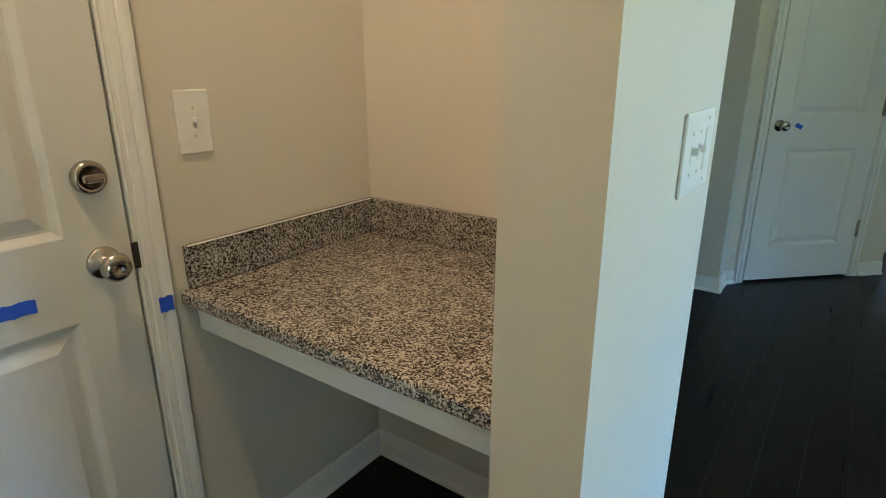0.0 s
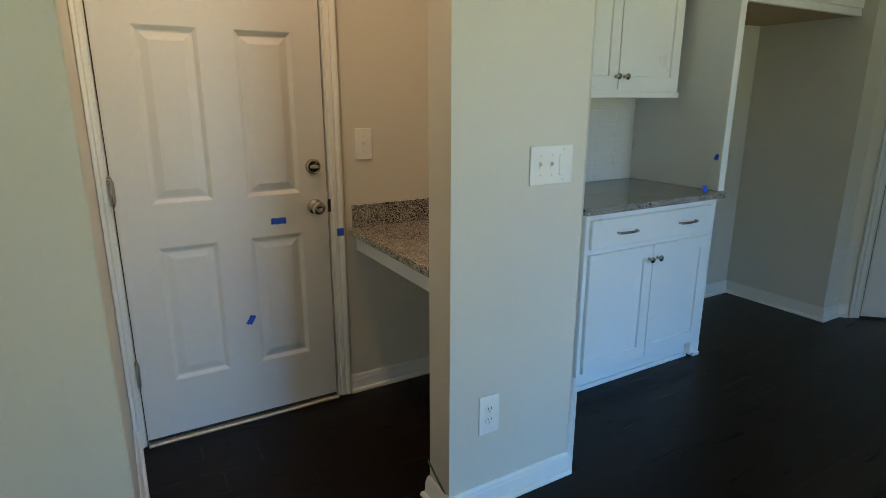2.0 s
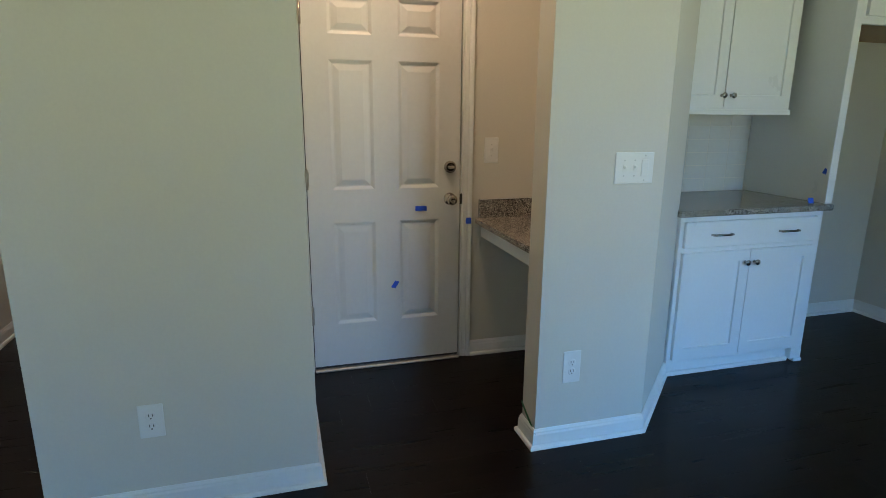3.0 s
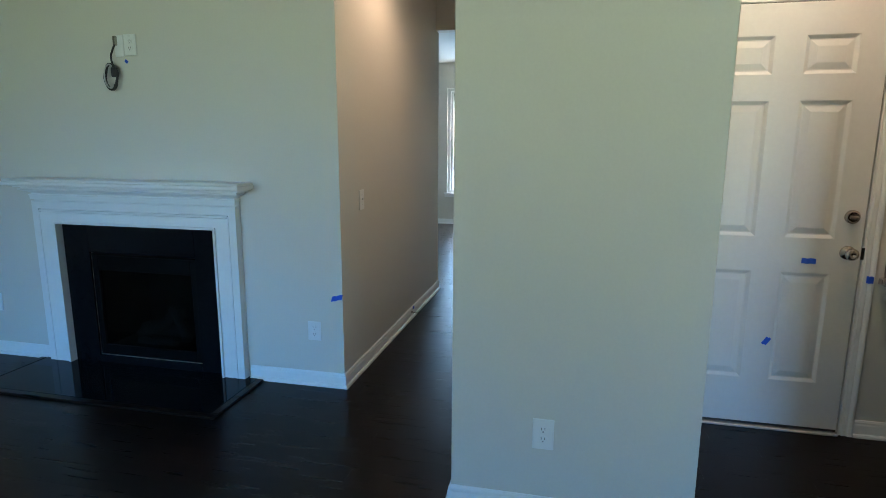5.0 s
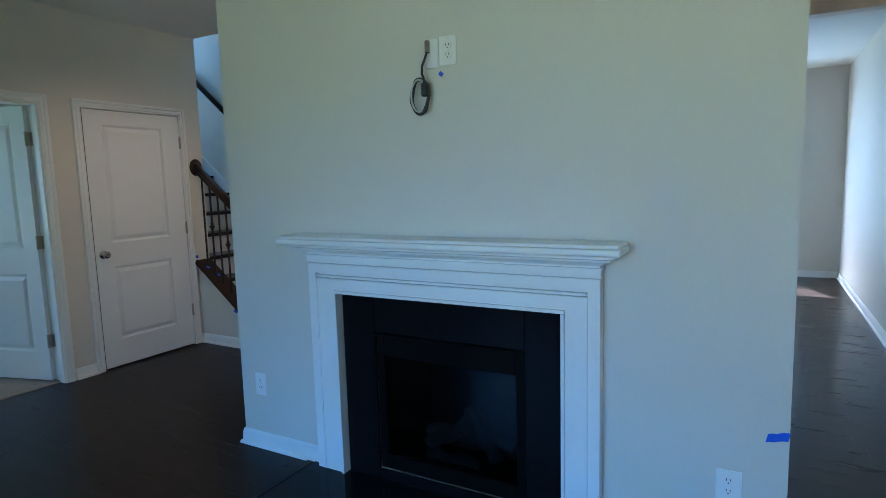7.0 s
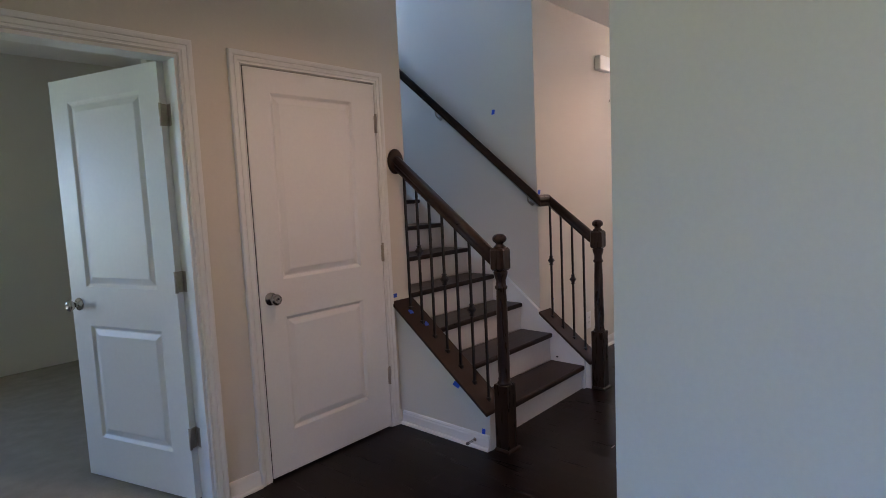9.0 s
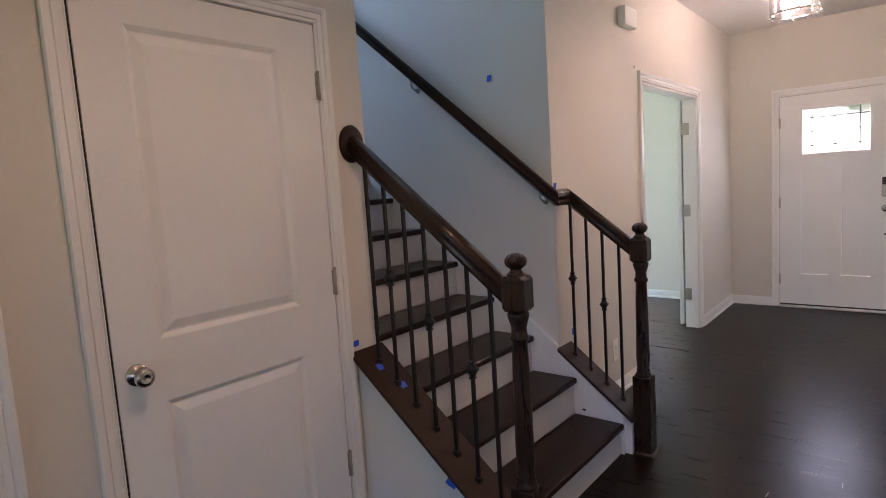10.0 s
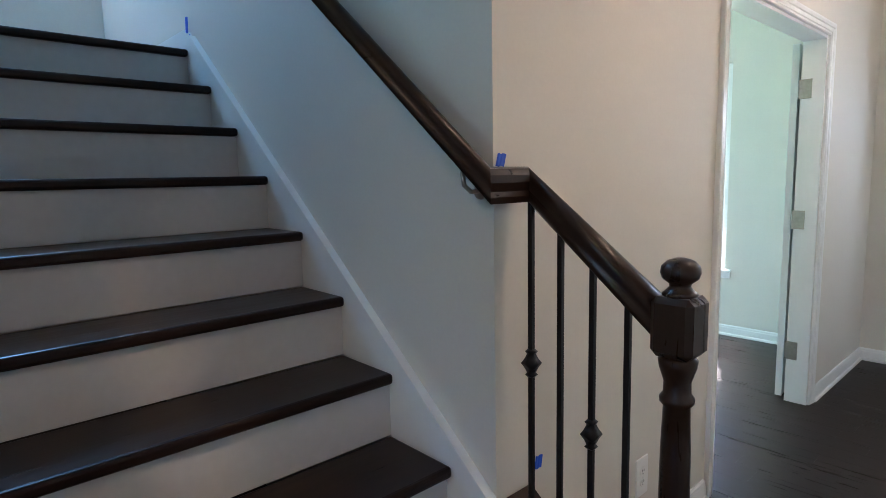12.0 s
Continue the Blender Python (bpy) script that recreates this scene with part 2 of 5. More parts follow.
GRASS = mat("lawn_grass", (0.07, 0.13, 0.035), 0.9, vary=0.35, scale=1.5, fine=40, spec=0.1)
CONCRETE = mat("driveway_concrete", (0.42, 0.41, 0.39), 0.85, vary=0.1, scale=1.0, fine=30)
LEAF = mat("tree_leaf", (0.05, 0.095, 0.03), 0.6, vary=0.4, scale=2)
BARK = mat("tree_bark", (0.26, 0.22, 0.18), 0.9, vary=0.3, scale=8, bump=0.6, bump_scale=30)
CARPAINT = mat("silver_car_paint", (0.62, 0.64, 0.66), 0.3, metal=0.1, coat=0.8)
CARGLASS = mat("pale_car_glass", (0.22, 0.26, 0.30), 0.15, spec=0.8)
TYRE = mat("tyre_rubber", (0.02, 0.02, 0.02), 0.8)
TILE = mat("pale_glazed_tile", (0.60, 0.60, 0.575), 0.22, vary=0.03, scale=5, fine=40)
SCUFF = mat("pale_scuff", (0.35, 0.32, 0.29), 0.6)
ZINC = mat("threshold_metal", (0.60, 0.58, 0.53), 0.4, metal=0.6, vary=0.15, scale=15)

# ---- mesh helpers ----


def box(bm, x0, x1, y0, y1, z0, z1, bevel=0.0, m=None, seg=1):
    cs = [(x0, y0, z0), (x1, y0, z0), (x1, y1, z0), (x0, y1, z0), (x0, y0, z1), (x1, y0, z1), (x1, y1, z1), (x0, y1, z1)]
    vs = [bm.verts.new(m @ Vector(c) if m else c) for c in cs]
    fs = [bm.faces.new([vs[i] for i in q]) for q in ((0, 3, 2, 1), (4, 5, 6, 7), (0, 1, 5, 4), (1, 2, 6, 5), (2, 3, 7, 6), (3, 0, 4, 7))]
    if bevel:
        es = list({e for f in fs for e in f.edges})
        bmesh.ops.bevel(bm, geom=es, offset=bevel, segments=seg, profile=0.5, affect="EDGES")


def prism(bm, pts, z0, z1):
    lo = [bm.verts.new((x, y, z0)) for x, y in pts]
    hi = [bm.verts.new((x, y, z1)) for x, y in pts]
    n = len(pts)
    bm.faces.new(hi)
    bm.faces.new(lo[::-1])
    for i in range(n):
        bm.faces.new((lo[i], lo[(i + 1) % n], hi[(i + 1) % n], hi[i]))


def lathe(bm, profile, m, n=20):
    """Turns (radius, height) pairs round the local z axis."""
    rings = []
    for r, h in profile:
        rings.append([bm.verts.new(m @ Vector((max(r, 1e-4) * math.cos(2 * math.pi * k / n), max(r, 1e-4) * math.sin(2 * math.pi * k / n), h))) for k in range(n)])
    for a, b in zip(rings, rings[1:]):
        for k in range(n):
            f = bm.faces.new((a[k], a[(k + 1) % n], b[(k + 1) % n], b[k]))
            f.smooth = True
    bm.faces.new(rings[0][::-1])
    bm.faces.new(rings[-1])


def sweep(bm, profile, path, closed=False):
    """Sweeps a (side, up) profile along plan points with mitred corners; side is measured to the left of the path."""
    pts = [Vector((p[0], p[1])) for p in path]
    n = len(pts)
    rows = []
    for i, p in enumerate(pts):
        a = (pts[i] - pts[i - 1]).normalized() if i or closed else None
        b = (pts[(i + 1) % n] - pts[i]).normalized() if i < n - 1 or closed else None
        a, b = a or b, b or a
        na, nb = Vector((-a.y, a.x)), Vector((-b.y, b.x))
        mid = (na + nb)
        mid = mid / max(0.3, mid.dot(na))
        rows.append([bm.verts.new((p.x + mid.x * s, p.y + mid.y * s, u)) for s, u in profile])
    k = len(profile)
    for r, q in zip(rows, rows[1:]):
        for j in range(k):
            bm.faces.new((r[j], q[j], q[(j + 1) % k], r[(j + 1) % k]))
    bm.faces.new(rows[0])
    bm.faces.new(rows[-1][::-1])


def tube(bm, pts, r, n=10):
    pts = [Vector(p) for p in pts]
    rings = []
    up = Vector((0.13, 0.27, 0.95))
    for i, p in enumerate(pts):
        d = (pts[min(i + 1, len(pts) - 1)] - pts[max(i - 1, 0)]).normalized()
        u = d.cross(up).normalized()
        v = d.cross(u)
        rings.append([bm.verts.new(p + r * (math.cos(2 * math.pi * k / n) * u + math.sin(2 * math.pi * k / n) * v)) for k in range(n)])
    for a, b in zip(rings, rings[1:]):
        for k in range(n):
            bm.faces.new((a[k], a[(k + 1) % n], b[(k + 1) % n], b[k])).smooth = True
    bm.faces.new(rings[0][::-1])
    bm.faces.new(rings[-1])


def part(name, bm, material, parent=None, label=""):
    bmesh.ops.recalc_face_normals(bm, faces=bm.faces)
    me = bpy.data.meshes.new(name)
    bm.to_mesh(me)
    bm.free()
    me.materials.append(material)
    ob = new(name, me)
    ob.parent = parent
    if label:
        ob["label"] = label
    return ob


def thing(name, m, label, category, group="", kind=""):
    ob = new(name)
    ob.matrix_world = m
    ob.empty_display_size = 0.1
    return tagged(ob, label, category, group, kind)


def structure(name, bm, material, label="", category=""):
    return tagged(part(name, bm, material), label, category, kind="structure")


def wall(name, p0, p1, t, holes=(), z1=CEIL, z0=0.0, material=None, label="smooth beige painted plaster wall", category="wall"):
    """A wall whose seen face runs from p0 to p1; its thickness lies to the right of that line. holes: (s0, s1, z0, z1) along it."""
    d = Vector((p1[0] - p0[0], p1[1] - p0[1]))
    length = d.length
    m = pose(p0[0], p0[1], 0, 0, 0, math.degrees(math.atan2(d.y, d.x)))
    bm = bmesh.new()
    s = 0.0
    for a, b, lo, hi in sorted(holes):
        if a > s:
            box(bm, s, a, -t, 0, z0, z1, m=m)
        if lo > z0:
            box(bm, a, b, -t, 0, z0, lo, m=m)
        if hi < z1:
            box(bm, a, b, -t, 0, hi, z1, m=m)
        s = b
    if s < length:
        box(bm, s, length, -t, 0, z0, z1, m=m)
    bmesh.ops.remove_doubles(bm, verts=bm.verts, dist=0.0001)
    return structure(name, bm, material or WALL, label, category)


BASE = [(0, 0), (0.026, 0), (0.026, 0.008), (0.022, 0.016), (0.014, 0.019), (0.012, 0.062), (0.009, 0.070), (0.009, 0.076), (0.004, 0.086), (0, 0.086)]


def baseboard(path):
    bm = bmesh.new()
    sweep(bm, BASE, path)
    return structure("baseboard", bm, TRIM, "white painted baseboard with shoe moulding", "baseboard")


CASING = [(0, 0), (0, 0.010), (0.004, 0.014), (0.008, 0.010), (0.015, 0.010), (0.018, 0.0145), (0.034, 0.0155), (0.037, 0.012), (0.041, 0.0175), (0.051, 0.0205), (0.060, 0.0205), (0.063, 0.016), (0.063, 0)]


def casing(m, width, height, left=1.0, right=1.0):
    """A mitred casing round an opening in the local x-z plane that stands out along local -y."""
    bm = bmesh.new()
    rows = []
    for i in range(4):
        row = []
        for u, v in CASING:
            c = ((-u * left, -v, 0.0), (-u * left, -v, height + u), (width + u * right, -v, height + u), (width + u * right, -v, 0.0))[i]
            row.append(bm.verts.new(m @ Vector(c)))
        rows.append(row)
    k = len(CASING)
    for a, b in zip(rows, rows[1:]):
        for j in range(k):
            bm.faces.new((a[j], b[j], b[(j + 1) % k], a[(j + 1) % k]))
    bm.faces.new(rows[0])
    bm.faces.new(rows[-1])
    return structure("trim", bm, TRIM, "white moulded door casing on the wall", "trim")


def jamb(m, width, height, depth, stop=0.0):
    bm = bmesh.new()
    box(bm, -0.002, 0.016, 0.001, depth, 0, height + 0.002, m=m)
    box(bm, width - 0.016, width + 0.002, 0.001, depth, 0, height + 0.002, m=m)
    box(bm, 0.016, width - 0.016, 0.001, depth, height - 0.016, height + 0.002, m=m)
    if stop:
        box(bm, 0.016, 0.032, stop, stop + 0.014, 0, height - 0.016, m=m)
        box(bm, width - 0.032, width - 0.016, stop, stop + 0.014, 0, height - 0.016, m=m)
        box(bm, 0.032, width - 0.032, stop, stop + 0.014, height - 0.034, height - 0.016, m=m)
    return structure("trim", bm, TRIM, "white painted door jamb lining the opening", "trim")


def panel_face(bm, w, h, panels, y, sign, loops):
    xs = sorted({0.0, w, *[p[0] for p in panels], *[p[2] for p in panels]})
    zs = sorted({0.0, h, *[p[1] for p in panels], *[p[3] for p in panels]})
    for i in range(len(xs) - 1):
        for j in range(len(zs) - 1):
            cx, cz = (xs[i] + xs[i + 1]) / 2, (zs[j] + zs[j + 1]) / 2
            if any(p[0] < cx < p[2] and p[1] < cz < p[3] for p in panels):
                continue
            bm.faces.new([bm.verts.new(c) for c in ((xs[i], y, zs[j]), (xs[i + 1], y, zs[j]), (xs[i + 1], y, zs[j + 1]), (xs[i], y, zs[j + 1]))])
    for x0, z0, x1, z1 in panels:
        last = None
        for inset, depth in loops:
            ring = [bm.verts.new(c) for c in ((x0 + inset, y + sign * depth, z0 + inset), (x1 - inset, y + sign * depth, z0 + inset), (x1 - inset, y + sign * depth, z1 - inset), (x0 + inset, y + sign * depth, z1 - inset))]
            if last:
                for k in range(4):
                    bm.faces.new((last[k], last[(k + 1) % 4], ring[(k + 1) % 4], ring[k]))
            last = ring
        bm.faces.new(last)


RAISED = ((0, 0), (0.004, 0.002), (0.016, 0.010), (0.022, 0.010), (0.046, 0.003), (0.050, 0.002))
FLATPANEL = ((0, 0), (0.003, 0.0), (0.006, 0.009))


def panel_leaf(w, h, t, panels, loops=RAISED):
    """A door leaf: local x 0..w, front at y=0 facing -y, back at y=t."""
    bm = bmesh.new()
    panel_face(bm, w, h, panels, 0.0, 1, loops)
    panel_face(bm, w, h, panels, t, -1, loops)
    for a, b in (((0, 0), (w, 0)), ((w, 0), (w, h)), ((w, h), (0, h)), ((0, h), (0, 0))):
        bm.faces.new([bm.verts.new(c) for c in ((a[0], 0, a[1]), (b[0], 0, b[1]), (b[0], t, b[1]), (a[0], t, a[1]))])
    bmesh.ops.remove_doubles(bm, verts=bm.verts, dist=0.0002)
    return bm


KNOB = [(0.033, 0), (0.033, 0.004), (0.030, 0.008), (0.014, 0.011), (0.012, 0.028), (0.018, 0.034), (0.027, 0.042), (0.029, 0.052), (0.026, 0.060), (0.018, 0.065), (0.007, 0.066), (0.006, 0.063), (0.0, 0.063)]


def out(x, z, y=0.0):
    """A turn that points local z out of a leaf's front, along its -y."""
    return pose(x, y, z, 90, 0, 0)


def knob(parent, x, z, y=0.0, back=False, t=0.04):
    bm = bmesh.new()
    lathe(bm, KNOB, out(x, z, y))
    if back:
        lathe(bm, KNOB, pose(x, y + t, z, -90, 0, 0))
    return part("door_knob", bm, NICKEL, parent, "round brushed nickel door knob")


def hinge(parent, x, z, y=0.0, side=1):
    bm = bmesh.new()
    lathe(bm, [(0.0065, -0.05), (0.0065, 0.05)], pose(x, y - 0.006, z), 10)
    lathe(bm, [(0.003, 0.05), (0.0075, 0.052), (0.0075, 0.056), (0.003, 0.06)], pose(x, y - 0.006, z), 10)
    box(bm, min(x, x + side * 0.01), max(x, x + side * 0.01), y - 0.003, y + 0.001, z - 0.048, z + 0.048)
    return part("hinge", bm, BRONZE, parent, "brushed metal door hinge")


def plate(m, w, h, label, kind):
    """A wall plate with rounded edges, facing local -y, centred at the origin."""
    ob = thing("light_switch" if kind.startswith("switch") else "wall_outlet" if kind == "outlet" else "wall_plate", m, label, "light switch" if kind.startswith("switch") else "outlet" if kind == "outlet" else "wall plate")
    bm = bmesh.new()
    box(bm, -w / 2, w / 2, -0.006, 0.0, -h / 2, h / 2, 0.003, seg=2)
    part("plate", bm, PLASTIC, ob)
    gangs = {"switch1": "t", "switch3": "ttr", "outlet": "o", "outlet2": "oo", "blank": "", "switch_rocker": "r"}[kind]
    for i, g in enumerate(gangs):
        x = (i - (len(gangs) - 1) / 2) * 0.046
        bm = bmesh.new()
        if g == "t":
            box(bm, x - 0.006, x + 0.006, -0.0075, -0.004, -0.013, 0.013, 0.001)
            box(bm, x - 0.0045, x + 0.0045, -0.017, -0.006, -0.001, 0.010, 0.0015)
            part("toggle", bm, PLASTIC, ob)
        elif g == "r":
            box(bm, x - 0.0165, x + 0.0165, -0.0085, -0.004, -0.033, 0.033, 0.002)
            part("rocker", bm, PLASTIC, ob)
        else:
            for dz in (-0.0195, 0.0195):
                bm = bmesh.new()
                lathe(bm, [(0.0165, 0.004), (0.0165, 0.0075), (0.015, 0.008)], pose(x, 0, dz, 90, 0, 0), 18)
                sock = part("socket", bm, PLASTIC, ob)
                b2 = bmesh.new()
                for dx in (-0.0062, 0.0062):
                    box(b2, x + dx - 0.0012, x + dx + 0.0012, -0.0085, -0.0055, dz - 0.001, dz + 0.0085)
                lathe(b2, [(0.0026, 0.0055), (0.0026, 0.0084)], pose(x, 0, dz - 0.008, 90, 0, 0), 10)
                part("slot", b2, DARKSLOT, sock, "dark contact slots")
        if g in "tr":
            for dz in (-0.030, 0.030) if g == "t" else (-0.048, 0.048):
                b2 = bmesh.new()
                lathe(b2, [(0.003, 0.005), (0.003, 0.0068)], pose(x, 0, dz, 90, 0, 0), 10)
                part("screw", b2, PALECABLE, ob)
    return ob


# turns for plates and leaves: facing +x, facing +y, facing -y
def face_px(x, y, z):
    return pose(x, y, z, 0, 0, 90)


def face_py(x, y, z):
    return pose(x, y, z, 0, 0, 180)


def face_ny(x, y, z):
    return pose(x, y, z, 0, 0, 0)


def tape(m, w, h, skew=0.15, label="small strip of blue masking tape stuck flat", material=None):
    bm = bmesh.new()
    n = 5
    front, back = [], []
    for i in range(n + 1):
        u = i / n - 0.5
        jag = 0.06 * h * math.sin(i * 2.3)
        for s, row in ((-0.5, back), (0.5, front)):
            row.append((u * w + s * h * skew, -0.0015 - 0.0012 * abs(math.sin(i * 1.7)), s * h + jag))
    vb, vf = [bm.verts.new(c) for c in back], [bm.verts.new(c) for c in front]
    vb2, vf2 = [bm.verts.new((c[0], 0.0, c[2])) for c in back], [bm.verts.new((c[0], 0.0, c[2])) for c in front]
    for i in range(n):
        bm.faces.new((vb[i], vb[i + 1], vf[i + 1], vf[i]))
        bm.faces.new((vb2[i], vf2[i], vf2[i + 1], vb2[i + 1]))
        bm.faces.new((vb[i], vb2[i], vb2[i + 1], vb[i + 1]))
        bm.faces.new((vf[i], vf[i + 1], vf2[i + 1], vf2[i]))
    ob = part("masking_tape", bm, material or TAPE)
    ob.matrix_world = m
    return tagged(ob, label, "tape", "masking tape marks")

# ---- large structure ----
PX = 0.635          # plane of the two wall ends that face the living room
HALL_R, HALL_L = 0.315, -0.518
FIRE_X, FIRE_L = -0.30, -3.122
DOORW = -0.345      # wall with the six-panel door
CLOSET_Y = -5.15
STAIR_R = -2.81
OFFICE_Y = -4.858
FRONT_X = -6.64
EAST = 5.2

# wall end between the hall and the garage door, and the long hall wall behind it
bm = bmesh.new()
box(bm, DOORW - 0.115, PX, HALL_R, 1.215, 0, CEIL, 0.004)
structure("wall_hall_end", bm, WALL, "beige painted wall end beside the hall", "wall")
wall("wall_hall_right", (DOORW - 0.115, HALL_R), (-7.36, HALL_R), 0.115)
wall("wall_garage_door", (DOORW, 3.04), (DOORW, 1.215), 0.115, [(3.04 - 2.069, 3.04 - 1.260, 0, 2.047)])
# pier between the desk nook and the kitchen, with a chamfered kitchen side
bm = bmesh.new()
prism(bm, [(0.505, 2.10), (PX, 2.10), (PX, 2.612), (0.205, 3.042), (DOORW - 0.115, 3.042), (DOORW - 0.115, 2.79), (0.335, 2.79), (0.505, 2.62)], 0, CEIL)
structure("wall_pier", bm, WALL, "beige painted pier between desk nook and kitchen", "wall")
wall("wall_kitchen_back", (-0.365, 5.065), (-0.365, 3.042), 0.115)
bm = bmesh.new()
prism(bm, [(0.305, 5.065), (0.305, 5.24), (0.225, 5.32), (-0.48, 5.32), (-0.48, 5.065)], 0, CEIL)
structure("wall_fridge_side", bm, WALL, "beige painted wall beside the refrigerator recess", "wall")
D45 = math.sqrt(0.5)
PANTRY0 = (0.305, 5.24)
wall("wall_pantry", (0.305 + 1.12 * D45, 5.24 + 1.12 * D45), PANTRY0, 0.115, [(1.12 - 0.865, 1.12 - 0.13, 0, 2.045)])
wall("wall_kitchen_north", (EAST, 6.6), (1.09, 6.6), 0.115)
wall("wall_kitchen_stub", (1.0, 6.6), (1.0, 5.95), 0.115)
# fireplace block
wall("wall_fireplace", (FIRE_X, HALL_L), (FIRE_X, FIRE_L), 0.115, [(1.445 + HALL_L, 2.20 + HALL_L, 0.055, 0.742)])
wall("wall_hall_left", (-2.70, HALL_L), (FIRE_X - 0.115, HALL_L), 0.115)
wall("wall_fireplace_side", (FIRE_X - 0.115, FIRE_L), (-6.60, FIRE_L), 0.115)
wall("wall_dining_inner", (-2.585, FIRE_L + 0.115), (-2.585, HALL_L - 0.115), 0.115, label="beige painted wall backing onto the dining room")
bm = bmesh.new()
box(bm, -2.70, -2.585, HALL_L, HALL_R, 2.405, CEIL)
structure("wall_hall_header", bm, WALL, "beige painted header over the end of the hall", "wall")
DIN_X = -7.25
WIN_Y0, WIN_Y1, WIN_Z0, WIN_Z1 = -1.42, -0.44, 0.55, 2.34
wall("wall_dining_front", (DIN_X, HALL_R), (DIN_X, FIRE_L), 0.16, [(HALL_R - WIN_Y1, HALL_R - WIN_Y0, WIN_Z0, WIN_Z1)])
# closet wall with its two doors
wall("wall_closet", (-1.762, CLOSET_Y), (EAST, CLOSET_Y), 0.115, [(1.762 - 1.531, 1.762 - 0.705, 0, 2.055), (1.762 - 0.412, 1.762 + 0.40, 0, 2.06)])
# stairwell, office and foyer
wall("wall_stair", (STAIR_R, OFFICE_Y), (STAIR_R, -8.35), 0.115, z1=5.4)
wall("wall_stair_left", (-1.762, -8.82), (-1.762, CLOSET_Y - 0.115), 0.115, z1=5.4)
wall("wall_stair_back", (STAIR_R - 0.115, -8.35), (-1.65, -8.35), 0.115, [(0.45, 1.05, 3.4, 4.8)], z1=5.4)
bm = bmesh.new()
box(bm, STAIR_R - 0.115, -1.762, -4.30, -4.185, CEIL + 0.125, 5.4)
structure("wall_stairwell_front", bm, WALL, "beige painted upper wall of the stairwell", "wall")
bm = bmesh.new()
box(bm, -1.762, -1.647, CLOSET_Y + 0.002, -4.30, CEIL + 0.125, 5.4)
structure("wall_stairwell_side", bm, WALL, "beige painted upper wall of the stairwell", "wall")
bm = bmesh.new()
box(bm, STAIR_R - 0.115, STAIR_R, OFFICE_Y, -4.30, CEIL + 0.125, 5.4)
structure("wall_stairwell_side", bm, WALL, "beige painted upper wall of the stairwell", "wall")
wall("wall_office", (FRONT_X, OFFICE_Y), (STAIR_R - 0.115, OFFICE_Y), 0.115, [(FRONT_X * -1 - 5.457, FRONT_X * -1 - 4.141, 0, 2.055)])
wall("wall_front", (FRONT_X, FIRE_L), (FRONT_X, -9.0), 0.16, [(3.515 + FIRE_L, 4.412 + FIRE_L, 0.0, 2.078), (5.80 + FIRE_L, 7.35 + FIRE_L, 0.55, 2.2)])
wall("wall_office_south", (FRONT_X, -9.0), (STAIR_R, -9.0), 0.115, [(0.5, 2.0, 0.75, 2.25)])
wall("wall_bedroom_south", (-1.70, -8.7), (EAST, -8.7), 0.115, [(3.4, 4.8, 0.8, 2.2)])
# living room's rear wall with three windows behind the walker
wall("wall_rear", (EAST, -8.8), (EAST, 6.7), 0.16, [(8.8 + wy - 0.8, 8.8 + wy + 0.8, 0.45, 2.45) for wy in (-3.6, -1.7, 3.8)])
# ceilings, one slab broken round the stairwell
bm = bmesh.new()
box(bm, -7.4, EAST + 0.1, -4.30, 6.75, CEIL, CEIL + 0.12)
box(bm, -1.762, EAST + 0.1, -8.85, -4.30, CEIL, CEIL + 0.12)
box(bm, -7.4, STAIR_R - 0.06, -9.1, -4.30, CEIL, CEIL + 0.12)
structure("ceiling", bm, CEILING, "flat matt white ceiling", "ceiling")
bm = bmesh.new()
box(bm, STAIR_R - 0.12, -1.64, -8.47, -4.18, 5.4, 5.5)
structure("ceiling_stairwell", bm, CEILING, "flat matt white ceiling above the stairwell", "ceiling")
# sub-floor under the planks, and the bedroom's carpet
bm = bmesh.new()
box(bm, -7.4, EAST + 0.1, -9.1, 6.75, -0.14, -0.006)
floor = structure("floor", bm, SUBFLOOR, "dark espresso hand-scraped hardwood plank floor", "floor")
bm = bmesh.new()
box(bm, -1.64, EAST, -8.69, CLOSET_Y - 0.06, -0.005, 0.012, 0.004)
structure("carpet", bm, CARPET, "beige fitted carpet in the bedroom", "carpet")

# unseen walls added behind the shut doors to keep outside light from leaking in
for name, a in (("wall_garage", (-0.70, -0.58, 1.0, 2.3)), ("wall_closet_back", (-1.64, -0.5, -5.75, -5.68))):
    bm = bmesh.new()
    box(bm, *a, 0, CEIL)
    structure(name, bm, WALL, "unseen beige wall added to block light behind a shut door", "wall")
bm = bmesh.new()
prism(bm, [(-0.10, 5.33), (0.9, 6.33), (0.82, 6.41), (-0.18, 5.41)], 0, CEIL)
structure("light_block_pantry", bm, WALL, "unseen beige wall added to block light behind the pantry door", "wall")

# baseboards; the path keeps the room on its left
baseboard([(-7.22, HALL_R), (PX, HALL_R), (PX, 1.215), (DOORW, 1.215)][::-1])
baseboard([(DOORW, 2.79), (DOORW, 2.135)])
baseboard([(0.185, 3.0618), (PX, 2.612), (PX, 2.10), (0.505, 2.10), (0.505, 2.62), (0.335, 2.79), (DOORW, 2.79)])
baseboard([(0.305 + 0.062 * D45, 5.24 + 0.062 * D45), (0.305, 5.24), (0.305, 5.065), (-0.365, 5.065), (-0.365, 3.972)])
baseboard([(1.005 + 0.09, 6.03), (0.305 + 0.935 * D45, 5.24 + 0.935 * D45)])
